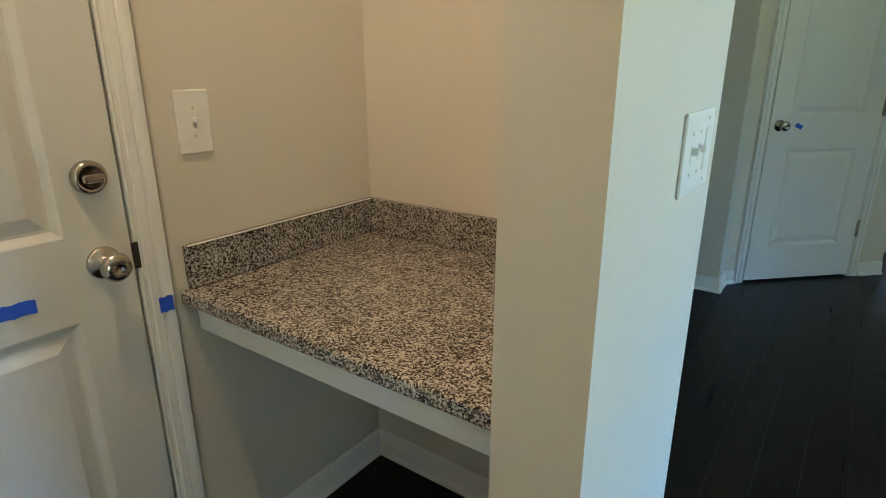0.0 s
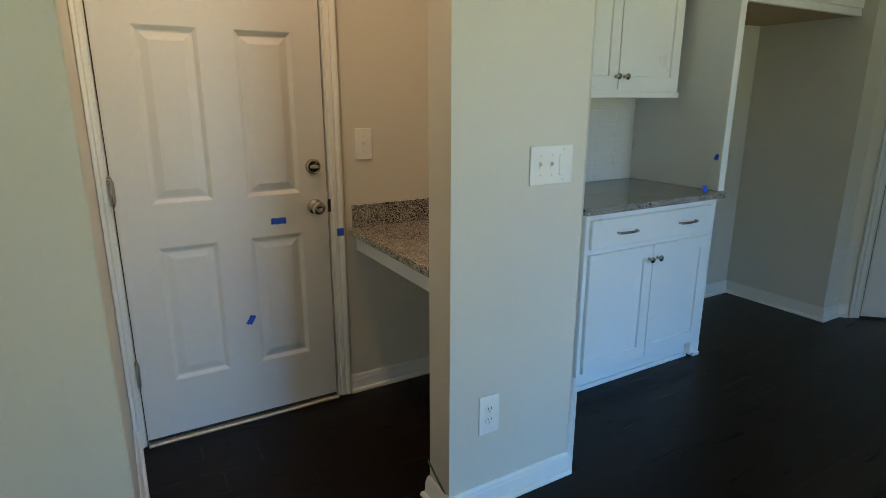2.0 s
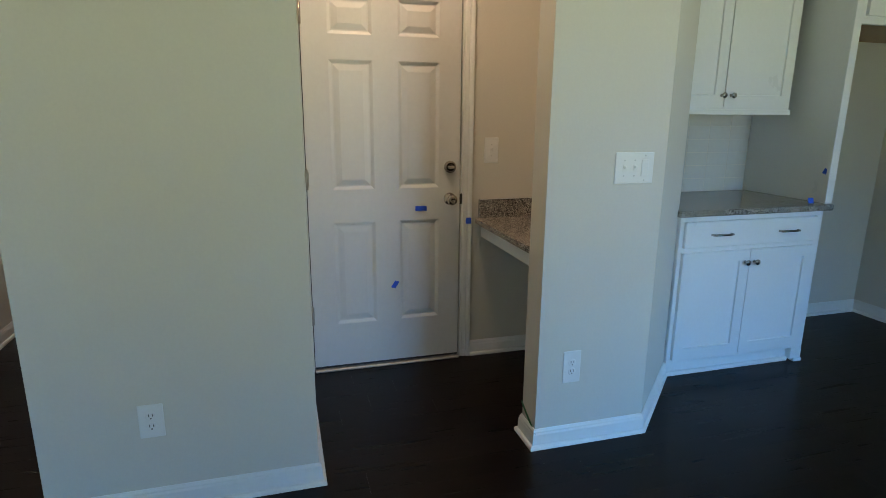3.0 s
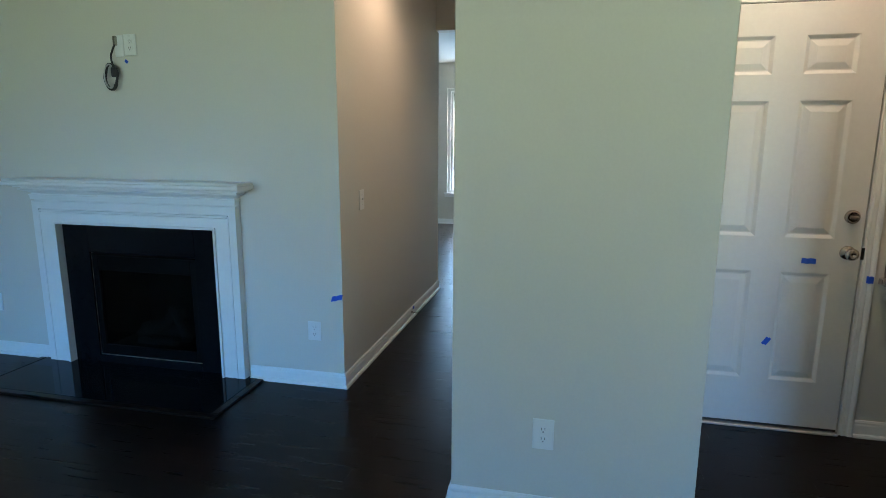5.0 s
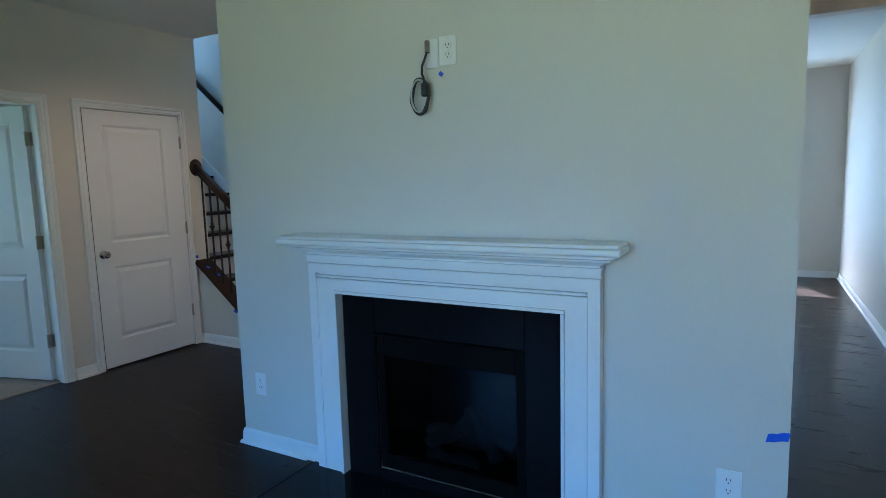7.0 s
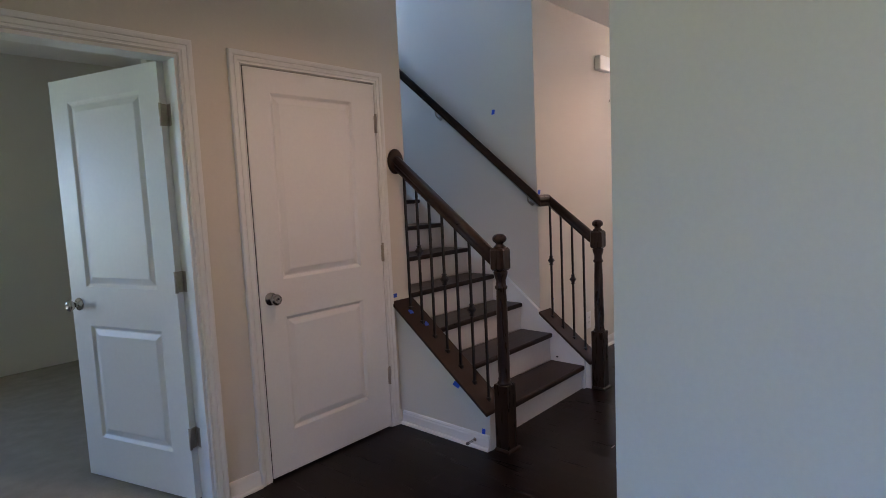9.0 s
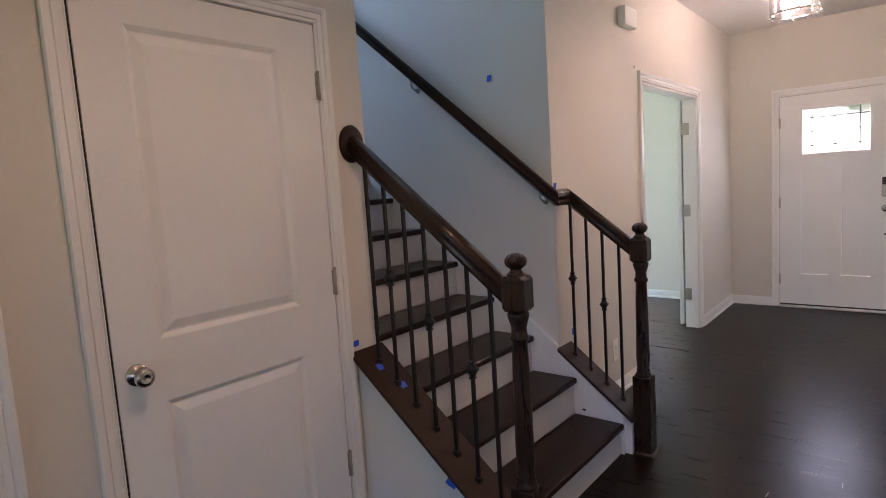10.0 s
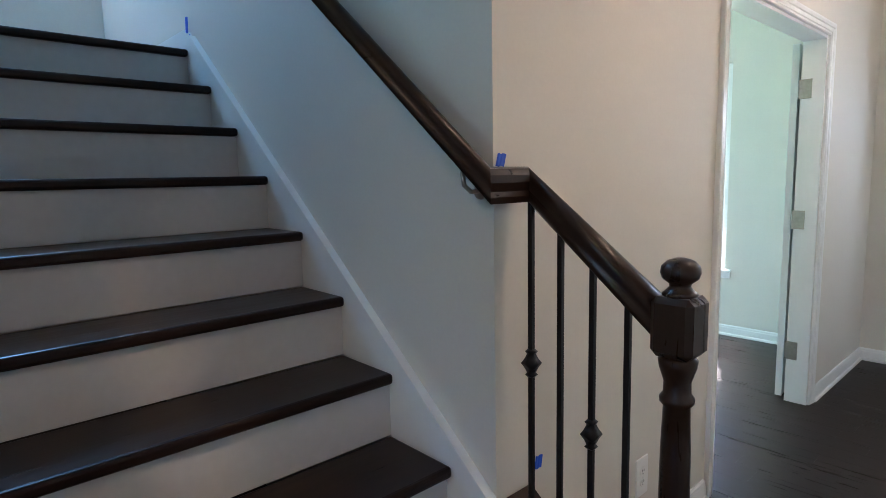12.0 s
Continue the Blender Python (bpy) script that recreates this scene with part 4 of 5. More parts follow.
box(bm, 1.14, 2.08, 5.94, 6.598, 0.8765, 0.909, 0.005)
tagged(part("countertop", bm, GRANITE), "speckled granite countertop along the kitchen wall", "countertop")

# ---- fireplace ----
fp = thing("fireplace_mantel", pose(FIRE_X, -1.83, 0), "white painted wooden fireplace mantel with moulded shelf", "mantel")
FPI = pose(-FIRE_X, 1.83, 0)


def fpart(name, bm, material, label=""):
    bmesh.ops.transform(bm, matrix=FPI, verts=bm.verts)
    return part(name, bm, material, fp, label)


OL, OR, LL, LR, OT = -2.378, -1.284, -2.548, -1.136, 0.912
for y0, y1 in ((LL, OL), (OR, LR)):
    bm = bmesh.new()
    box(bm, FIRE_X + 0.001, FIRE_X + 0.052, y0, y1, 0.0, OT)
    fpart("leg", bm, TRIM)
FRIEZE = (("frieze_backing", 0.001, 0.030, LL + 0.001, LR - 0.001, OT, 1.085),
          ("frieze_board", 0.0301, 0.052, LL, LR, OT, 0.982),
          ("frieze_block", 0.0301, 0.052, LL, LL + 0.045, 0.982, 1.006),
          ("frieze_block", 0.0301, 0.052, LR - 0.045, LR, 0.982, 1.006),
          ("bead", 0.0301, 0.055, LL + 0.052, LR - 0.052, 0.991, 0.997),
          ("frieze_board", 0.0301, 0.052, LL, LR, 1.006, 1.052),
          ("frieze_board", 0.0301, 0.056, LL - 0.003, LR + 0.003, 1.061, 1.085))
for name, d0, d1, y0, y1, z0, z1 in FRIEZE:
    bm = bmesh.new()
    box(bm, FIRE_X + d0, FIRE_X + d1, y0, y1, z0, z1)
    fpart(name, bm, TRIM)
BEADS = [(FIRE_X + 0.056, LL + 0.045, LL + 0.052, 0.0, 0.984), (FIRE_X + 0.056, LR - 0.052, LR - 0.045, 0.0, 0.984)]
BEADS += [(FIRE_X + 0.064, OL - 0.014, OL, 0.0, OT), (FIRE_X + 0.064, OR, OR + 0.014, 0.0, OT), (FIRE_X + 0.064, OL - 0.014, OR + 0.014, OT + 0.001, OT + 0.015)]
for bx, y0, y1, z0, z1 in BEADS:
    bm = bmesh.new()
    box(bm, FIRE_X + 0.0515, bx, y0, y1, z0, z1, 0.001)
    fpart("bead", bm, TRIM, "thin raised white bead moulding")
bm = bmesh.new()
CROWN = [(0.0, 1.0855), (0.060, 1.0855), (0.060, 1.093), (0.049, 1.095), (0.049, 1.101), (0.058, 1.106), (0.068, 1.111), (0.084, 1.117), (0.096, 1.123), (0.096, 1.129), (0.084, 1.131), (0.084, 1.136), (0.112, 1.138), (0.112, 1.144), (0.126, 1.147), (0.130, 1.152), (0.0, 1.152)]
prof = CROWN
rows = []
for i in range(4):
    rows.append([bm.verts.new(((FIRE_X + 0.001, LR + s - 0.052, u), (FIRE_X + s, LR + s - 0.052, u), (FIRE_X + s, LL - s + 0.052, u), (FIRE_X + 0.001, LL - s + 0.052, u))[i]) for s, u in prof])
for a, b in zip(rows, rows[1:]):
    for j in range(len(prof)):
        bm.faces.new((a[j], b[j], b[(j + 1) % len(prof)], a[(j + 1) % len(prof)]))
bm.faces.new(rows[0])
bm.faces.new(rows[-1])
fpart("crown_moulding", bm, TRIM)
bm = bmesh.new()
box(bm, FIRE_X + 0.001, FIRE_X + 0.165, LL - 0.095, LR + 0.095, 1.1525, 1.178, 0.007, seg=3)
box(bm, FIRE_X + 0.001, FIRE_X + 0.157, LL - 0.088, LR + 0.088, 1.1782, 1.192, 0.005, seg=2)
fpart("shelf", bm, TRIM)
# polished slab round the fire, firebox, hearth
sl = thing("fireplace_surround", pose(FIRE_X, -1.83, 0), "polished black granite slab around the firebox", "fireplace surround")


def spart(name, bm, material, parent, label=""):
    bmesh.ops.transform(bm, matrix=FPI, verts=bm.verts)
    return part(name, bm, material, parent, label)


BX0, BX1, BZ = -2.195, -1.447, 0.735
for y0, y1, z0, z1 in ((OL + 0.002, BX0, 0.013, OT - 0.002), (BX1, OR - 0.002, 0.013, OT - 0.002), (BX0 + 0.001, BX1 - 0.001, BZ, OT - 0.002), (BX0 + 0.001, BX1 - 0.001, 0.013, 0.06)):
    bm = bmesh.new()
    box(bm, FIRE_X + 0.001, FIRE_X + 0.016, y0, y1, z0, z1, 0.0015)
    spart("slab", bm, BLACKSTONE, sl)
fb = thing("gas_fireplace", pose(FIRE_X, -1.83, 0), "black metal gas firebox with glass and ceramic logs", "fireplace")
bm = bmesh.new()
box(bm, -0.76, -0.74, BX0 + 0.01, BX1 - 0.01, 0.062, BZ - 0.01)
box(bm, -0.74, FIRE_X - 0.02, BX0 + 0.004, BX0 + 0.02, 0.062, BZ - 0.01)
box(bm, -0.74, FIRE_X - 0.02, BX1 - 0.02, BX1 - 0.004, 0.062, BZ - 0.01)
box(bm, -0.74, FIRE_X - 0.02, BX0 + 0.02, BX1 - 0.02, 0.06, 0.075)
box(bm, -0.74, FIRE_X - 0.02, BX0 + 0.02, BX1 - 0.02, BZ - 0.025, BZ - 0.01)
spart("firebox", bm, FIREMETAL, fb)
bm = bmesh.new()
GZ = 0.62
for a in ((BX0 + 0.003, BX0 + 0.045, 0.065, BZ - 0.02), (BX1 - 0.045, BX1 - 0.003, 0.065, BZ - 0.02), (BX0 + 0.045, BX1 - 0.045, GZ, BZ - 0.02), (BX0 + 0.045, BX1 - 0.045, 0.065, 0.13)):
    box(bm, FIRE_X - 0.02, FIRE_X + 0.004, a[0], a[1], a[2], a[3], 0.003)
box(bm, FIRE_X - 0.018, FIRE_X + 0.022, BX0 + 0.003, BX1 - 0.003, BZ - 0.019, BZ - 0.006, 0.003)
spart("frame", bm, FIREMETAL, fb)
bm = bmesh.new()
box(bm, FIRE_X - 0.015, FIRE_X - 0.011, BX0 + 0.044, BX1 - 0.044, 0.129, GZ + 0.001)
gl = spart("glass", bm, FIREGLASS, fb, "dark reflective fireplace glass")
gl.visible_shadow = False
for a, b, r in (((-0.55, -2.06, 0.17), (-0.52, -1.58, 0.19), 0.045), ((-0.44, -2.0, 0.16), (-0.58, -1.75, 0.30), 0.034), ((-0.42, -1.64, 0.16), (-0.56, -1.84, 0.32), 0.032), ((-0.40, -1.98, 0.13), (-0.40, -1.70, 0.135), 0.03)):
    bm = bmesh.new()
    a, b = Vector(a), Vector(b)
    tube(bm, [a + (b - a) * k / 6 + Vector((0, 0, 0.012 * math.sin(k * 1.9))) for k in range(7)], r, 9)
    for v in bm.verts:
        v.co += Vector((noise.noise(v.co * 20), noise.noise(v.co * 23 + Vector((3, 0, 0))), noise.noise(v.co * 21))) * 0.012
    spart("log", bm, LOG, fb, "weathered ceramic log")
bm = bmesh.new()
box(bm, -0.70, -0.34, BX0 + 0.05, BX1 - 0.05, 0.0755, 0.125, 0.01)
spart("burner_tray", bm, FIREMETAL, fb)
bm = bmesh.new()
box(bm, FIRE_X + 0.002, 0.19, -2.60, -1.07, -0.0005, 0.012, 0.003)
tagged(part("hearth_slab", bm, BLACKSTONE), "polished black granite hearth flush in the floor", "hearth")
bm = bmesh.new()
for a in ((0.191, 0.235, -2.645, -1.025), ):
    box(bm, a[0], a[1], a[2], a[3], 0.0, 0.014, 0.004)
box(bm, FIRE_X + 0.03, 0.1905, -2.645, -2.601, 0.0, 0.014, 0.004)
box(bm, FIRE_X + 0.03, 0.1905, -1.069, -1.025, 0.0, 0.014, 0.004)
structure("hearth_trim", bm, FLOORWOOD, "dark wooden border strip around the hearth", "trim")
# plates, media plate and coiled cable above the mantel
plate(face_px(FIRE_X, -2.976, 0.36), 0.078, 0.122, "white duplex outlet on the fireplace wall", "outlet")
plate(face_px(FIRE_X, -0.696, 0.335), 0.082, 0.115, "white duplex outlet low on the fireplace wall", "outlet")
plate(face_px(FIRE_X, -1.772, 1.96), 0.080, 0.118, "white duplex outlet high above the mantel", "outlet")
mp = plate(face_px(FIRE_X, -1.845, 1.955), 0.060, 0.118, "white media wall plate above the mantel", "blank")
bm = bmesh.new()
box(bm, -0.028, -0.008, -0.022, -0.005, 0.002, 0.055, 0.003)
part("connector", bm, NICKEL, mp, "metal cable connector")
cc = thing("coiled_cable", pose(FIRE_X + 0.02, -1.895, 1.785), "coiled black power cable hanging from the wall plate", "cable")
bm = bmesh.new()
pts = []
for k in range(75):
    a = k / 74 * 2 * math.pi * 2.9
    pts.append((0.004 + 0.012 * k / 74, 0.040 * math.cos(a) * (1 + 0.07 * math.sin(k)), 0.072 * math.sin(a) - 0.002))
tube(bm, pts, 0.0066, 8)
part("coil", bm, CABLE, cc)
bm = bmesh.new()
tube(bm, [(0.0, 0.032, 0.175), (0.012, 0.030, 0.150), (0.016, 0.018, 0.12), (0.014, 0.014, 0.09), (0.018, 0.03, 0.05)], 0.0055, 8)
part("lead", bm, CABLE, cc)
bm = bmesh.new()
box(bm, 0.004, 0.030, 0.014, 0.048, -0.005, 0.05, 0.006)
part("plug", bm, CABLE, cc, "black cable plug")
bm = bmesh.new()
tube(bm, [(0.019, 0.038 * math.cos(a / 10), 0.066 * math.sin(a / 10)) for a in range(10, 54, 3)], 0.004, 8)
part("pale_loop", bm, PALECABLE, cc, "pale cable loop in the coil")
tape(face_px(FIRE_X, -1.808, 1.87) @ pose(0, 0, 0, 0, 40, 0), 0.022, 0.016, 0.0)
tape(face_px(FIRE_X, -0.552, 0.540) @ pose(0, 0, 0, 0, -14, 0), 0.068, 0.028, 0.5, "torn blue masking tape at the wall corner")
# hall plates
plate(face_py(-0.63, HALL_L, 1.075), 0.078, 0.122, "white toggle light switch on the hall wall", "switch1")
plate(face_ny(-0.105, HALL_R, 1.115), 0.120, 0.122, "white light switch on the hall wall", "switch1")
plate(face_ny(-1.09, HALL_R, 0.335), 0.078, 0.12, "white duplex outlet low on the hall wall", "outlet")
plate(face_ny(-3.44, HALL_R, 0.33), 0.078, 0.12, "white duplex outlet low on the hall wall", "outlet")
tape(face_ny(-1.87, HALL_R, 0.28) @ pose(0, 0, 0, 0, 30, 0), 0.03, 0.024, 0.1)
tape(face_py(-1.75, HALL_L + 0.013, 0.075), 0.04, 0.025, 0.1)
tape(face_px(DIN_X, -0.27, 1.76), 0.022, 0.02, 0.1, "small dark mark on the dining room wall", DARKSLOT)

# ---- staircase ----
RISE, GOING, SLOPE = 0.1955, 0.2505, 0.785
st = thing("staircase", pose(-2.27, -4.5, 0), "staircase with dark wooden treads and white risers", "staircase")
SI = pose(2.27, 4.5, 0)


def stpart(name, bm, material, parent, label=""):
    bmesh.ops.transform(bm, matrix=SI, verts=bm.verts)
    return part(name, bm, material, parent, label)


def nose(k):
    return -4.994 + (3 - k) * GOING


TX0, TX1 = STAIR_R + 0.026, -1.752


def tread_z(k):
    return 0.568 + (k - 3) * 0.1995



for k in range(1, 11):
    z, y = tread_z(k), nose(k)
    below = tread_z(k - 1) if k > 1 else 0.0
    bm = bmesh.new()
    y0 = y - GOING - 0.022 if k < 10 else -8.345
    box(bm, TX0, TX1, y0, y, z - 0.034, z, 0.011, seg=3)
    stpart("tread" if k < 10 else "landing_board", bm, STAIRWOOD, st, "dark stained wooden tread with rounded nosing")
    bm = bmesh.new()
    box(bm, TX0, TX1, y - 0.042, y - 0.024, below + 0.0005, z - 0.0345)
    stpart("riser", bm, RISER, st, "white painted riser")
    if k < 10:
        bm = bmesh.new()
        box(bm, TX0, TX1, y - 0.040, y - 0.0242, z - 0.049, z - 0.0348, 0.004)
        stpart("cove", bm, STAIRWOOD, st)


def slope_prism(bm, x0, x1, pts):
    """A plate with a (y, z) outline, from x0 to x1."""
    a = [bm.verts.new((x0, y, z)) for y, z in pts]
    b = [bm.verts.new((x1, y, z)) for y, z in pts]
    n = len(pts)
    bm.faces.new(a[::-1])
    bm.faces.new(b)
    for i in range(n):
        bm.faces.new((a[i], a[(i + 1) % n], b[(i + 1) % n], b[i]))


def skirt_z(y, above=0.075):
    return 0.556 + (-4.994 - y) * 0.1995 / GOING + above


bm = bmesh.new()
slope_prism(bm, STAIR_R + 0.001, STAIR_R + 0.0255, [(-4.50, 0.0), (-4.50, 0.210), (-4.853, 0.490), (-4.857, skirt_z(-4.857, 0.064)), (-6.72, skirt_z(-6.72)), (-6.80, 2.06), (-8.34, 2.06), (-8.34, 1.90), (-6.9, 1.7), (-4.72, 0.0)])
stpart("skirt_board", bm, TRIM, st, "white painted stair skirt board")
bm = bmesh.new()
slope_prism(bm, STAIR_R + 0.0012, STAIR_R + 0.0305, [(-4.858, skirt_z(-4.858, 0.063)), (-4.858, skirt_z(-4.858, 0.079)), (-6.72, skirt_z(-6.72, 0.091)), (-6.72, skirt_z(-6.72, 0.075))])
stpart("skirt_cap", bm, TRIM, st)
bm = bmesh.new()
slope_prism(bm, -1.7625, -1.7525, [(-5.16, skirt_z(-5.16, 0.075)), (-6.72, skirt_z(-6.72)), (-6.80, 2.06), (-8.34, 2.06), (-8.34, 1.90), (-6.9, 1.7), (-5.16, 0.2)])
stpart("skirt_board", bm, TRIM, st)


def cap_l(y):
    return 0.757 - 0.79 * (y + 5.13)


def cap_r(y):
    return 0.466 - 0.79 * (y + 4.792)


# low walls that carry the balusters
bm = bmesh.new()
slope_prism(bm, -1.75, -1.622, [(CLOSET_Y + 0.001, 0.0), (-4.455, 0.0), (-4.455, cap_l(-4.455) - 0.022), (CLOSET_Y + 0.001, cap_l(CLOSET_Y) - 0.022)])
stpart("low_wall", bm, WALL, st, "beige painted low stair wall")
bm = bmesh.new()
slope_prism(bm, STAIR_R - 0.114, STAIR_R + 0.0008, [(OFFICE_Y + 0.001, 0.0), (-4.465, 0.0), (-4.465, cap_r(-4.465) - 0.022), (OFFICE_Y + 0.001, cap_r(OFFICE_Y) - 0.022)])
stpart("low_wall", bm, TRIM, st, "white painted low stair wall")
for x0, x1, f, y0 in ((-1.772, -1.587, cap_l, CLOSET_Y + 0.002), (STAIR_R - 0.135, STAIR_R + 0.032, cap_r, OFFICE_Y + 0.004)):
    bm = bmesh.new()
    slope_prism(bm, x0, x1, [(y0, f(y0) - 0.021), (-4.452, f(-4.452) - 0.021), (-4.452, f(-4.452)), (y0, f(y0))])
    bmesh.ops.bevel(bm, geom=list(bm.edges), offset=0.004, segments=2, profile=0.5, affect="EDGES")
    stpart("wall_cap", bm, CAPWOOD, st, "dark stained wooden cap board")
bm = bmesh.new()
sweep(bm, BASE, [(-1.622, -4.46), (-1.622, CLOSET_Y + 0.03)])
stpart("baseboard_strip", bm, TRIM, st)

# newel posts
NEWELS = ((-1.689, -4.398, 0.372, 0.016), (-2.862, -4.418, 0.410, 0.014))
for nx, ny, zs, dz in NEWELS:
    m = pose(nx, ny, 0)
    bm = bmesh.new()
    s = 0.043
    box(bm, nx - s, nx + s, ny - s, ny + s, 0.0, zs, 0.004)
    lathe(bm, [(0.042, zs - 0.002), (0.037, zs + 0.012), (0.031, zs + 0.018), (0.034, zs + 0.028), (0.030, zs + 0.040), (0.033, zs + 0.10), (0.029, 0.80), (0.026, 0.885), (0.033, 0.893), (0.034, 0.902), (0.027, 0.912), (0.026, 0.935), (0.036, 0.952 + dz), (0.038, 0.966 + dz), (0.030, 0.976 + dz)], m)
    nw = stpart("newel_post", bm, NEWELWOOD, st, "turned dark wooden newel post")
    bm = bmesh.new()
    box(bm, nx - s, nx + s, ny - s, ny + s, 0.974 + dz, 1.094 + dz, 0.012, seg=1)
    stpart("newel_block", bm, NEWELWOOD, nw)
    bm = bmesh.new()
    z = 1.092 + dz
    lathe(bm, [(0.032, z), (0.034, z + 0.006), (0.027, z + 0.012), (0.020, z + 0.020), (0.021, z + 0.026), (0.034, z + 0.036), (0.038, z + 0.048), (0.036, z + 0.060), (0.025, z + 0.071), (0.010, z + 0.076), (0.0, z + 0.0765)], m)
    stpart("finial", bm, NEWELWOOD, nw, "rounded mushroom newel cap")
for bx, by, bw in ((-1.689, -4.398, 0.052),  (-2.862, -4.418, 0.052)):
    bm = bmesh.new()
    sweep(bm, [(0, 0), (0.012, 0), (0.012, 0.012), (0.004, 0.02), (0, 0.02)], [(bx + 0.044, by - 0.04), (bx + 0.044, by + 0.044), (bx - 0.044, by + 0.044), (bx - 0.044, by - 0.04)][::-1])
    stpart("shoe_moulding", bm, RAILWOOD, st)

# handrails
RAIL = [(-0.024, -0.034), (0.024, -0.034), (0.027, -0.022), (0.022, -0.012), (0.031, 0.004), (0.030, 0.018), (0.020, 0.030), (0.0, 0.034), (-0.020, 0.030), (-0.030, 0.018), (-0.031, 0.004), (-0.022, -0.012), (-0.027, -0.022)]


def rail(pts):
    """A moulded handrail through 3D points, its section kept upright and mitred."""
    bm = bmesh.new()
    pts = [Vector(p) for p in pts]
    rows = []
    for i, p in enumerate(pts):
        a = (pts[i] - pts[i - 1]) if i else pts[1] - pts[0]
        b = (pts[i + 1] - pts[i]) if i < len(pts) - 1 else a
        a2, b2 = Vector((a.x, a.y)).normalized(), Vector((b.x, b.y)).normalized()
        na, nb = Vector((a2.y, -a2.x)), Vector((b2.y, -b2.x))
        mid = na + nb
        mid = mid / max(0.4, mid.dot(na))
        rows.append([bm.verts.new((p.x + mid.x * s, p.y + mid.y * s, p.z + u * 1.22)) for s, u in RAIL])
    k = len(RAIL)
    for r, q in zip(rows, rows[1:]):
        far = [bm.verts.new(v.co) for v in q]
        r = [bm.verts.new(v.co) for v in r]
        long = (far[0].co - r[0].co).length > 0.25
        for j in range(k):
            bm.faces.new((r[j], far[j], far[(j + 1) % k], r[(j + 1) % k])).smooth = long
        bm.faces.new(r[::-1])
        bm.faces.new(far)
    for row in rows:
        for v in row:
            bm.verts.remove(v)
    return bm


def rail_l(y):
    return 1.613 - 0.79 * (y + 5.14)


def rail_r(y):
    return 1.322 - 0.79 * (y + 4.79)


stpart("handrail", rail([(-1.682, -5.135, rail_l(-5.135)), (-1.682, -4.44, rail_l(-4.44))]), RAILWOOD, st, "moulded dark wooden handrail")
TURN_Z = rail_r(-4.79) + 0.004
stpart("handrail", rail([(-2.865, -4.455, rail_r(-4.455)), (-2.868, -4.800, TURN_Z), (-2.735, -4.800, TURN_Z), (-2.735, -8.1, TURN_Z + 0.832 * 3.30)]), RAILWOOD, st, "moulded dark wooden handrail")
bm = bmesh.new()
lathe(bm, [(0.062, 0), (0.062, 0.010), (0.056, 0.017), (0.048, 0.020), (0.0, 0.021)], pose(-1.682, CLOSET_Y + 0.001, rail_l(-5.14), -90, 0, 0) @ Matrix.Diagonal((1, 1.22, 1, 1)), 28)
stpart("rosette", bm, RAILWOOD, st, "oval dark wooden wall rosette")
for by in (-4.90, -5.75, -6.75, -7.6):
    bm = bmesh.new()
    z = rail_r(-4.81) + 0.832 * (-4.83 - by) - 0.03
    tube(bm, [(STAIR_R + 0.004, by, z - 0.055), (STAIR_R + 0.035, by, z - 0.056), (STAIR_R + 0.058, by, z - 0.04), (STAIR_R + 0.064, by, z + 0.0)], 0.006, 8)
    lathe(bm, [(0.022, 0), (0.020, 0.006), (0.0, 0.007)], pose(STAIR_R, by, z - 0.055, 0, 90, 0), 14)
    stpart("rail_bracket", bm, BRONZE, st, "small metal handrail bracket")


def baluster(x, y, z0, z1, knuckle):
    bm = bmesh.new()
    r = 0.0064
    box(bm, x - r, x + r, y - r, y + r, z0 - 0.006, z1, 0.001)
    box(bm, x - 0.0115, x + 0.0115, y - 0.0115, y + 0.0115, z0 - 0.008, z0 + 0.014, 0.002)
    if knuckle:
        m = pose(x, y, knuckle, 0, 0, 45)
        lathe(bm, [(0.009, -0.036), (0.016, -0.030), (0.011, -0.024), (0.017, -0.012), (0.026, 0.0), (0.017, 0.012), (0.011, 0.024), (0.016, 0.030), (0.009, 0.036)], m, 4)
    stpart("baluster", bm, BLACKMETAL, st, "black iron baluster")


for i in range(7):
    y = -5.078 + i * 0.0957
    baluster(-1.682, y, cap_l(y), rail_l(y) - 0.03, {1: 1.074, 3: 0.915, 5: 0.757}.get(i, 0))
for i in range(4):
    y = -4.790 + i * 0.0866
    baluster(-2.868, y, cap_r(y), rail_r(y) - 0.03, {0: 0.885, 2: 0.757}.get(i, 0))

# tape marks round the stairs
tape(face_px(STAIR_R, -5.221, 2.0), 0.028, 0.034, 0.2)
tape(face_px(STAIR_R, -6.58, 2.42), 0.035, 0.025, 0.3)
tape(face_px(STAIR_R + 0.019, -6.765, 2.075), 0.03, 0.07, 0.1)
tape(face_px(STAIR_R + 0.0195, -6.745, 2.005) @ pose(0, 0, 0, 0, -35, 0), 0.045, 0.03, 0.2)
tape(face_px(-1.621, -4.681, 0.331) @ pose(0, 0, 0, 0, 20, 0), 0.045, 0.03, 0.3)
tape(face_py(-1.625, CLOSET_Y, 0.80), 0.028, 0.024, 0.1)
tape(face_px(-1.621, -4.50, 0.10), 0.022, 0.03, 0.1)
tape(pose(-1.665, -5.06, cap_l(-5.06) + 0.0005, -90 - 38, 0, 0), 0.03, 0.03, 0.1)
tape(pose(-1.70, -4.97, cap_l(-4.97) + 0.0005, -90 - 38, 0, 0), 0.03, 0.03, 0.1)
tape(face_py(-2.835, OFFICE_Y, 1.385), 0.03, 0.03, 0.3)
tape(face_py(-2.98, OFFICE_Y, 0.56), 0.03, 0.035, 0.2)

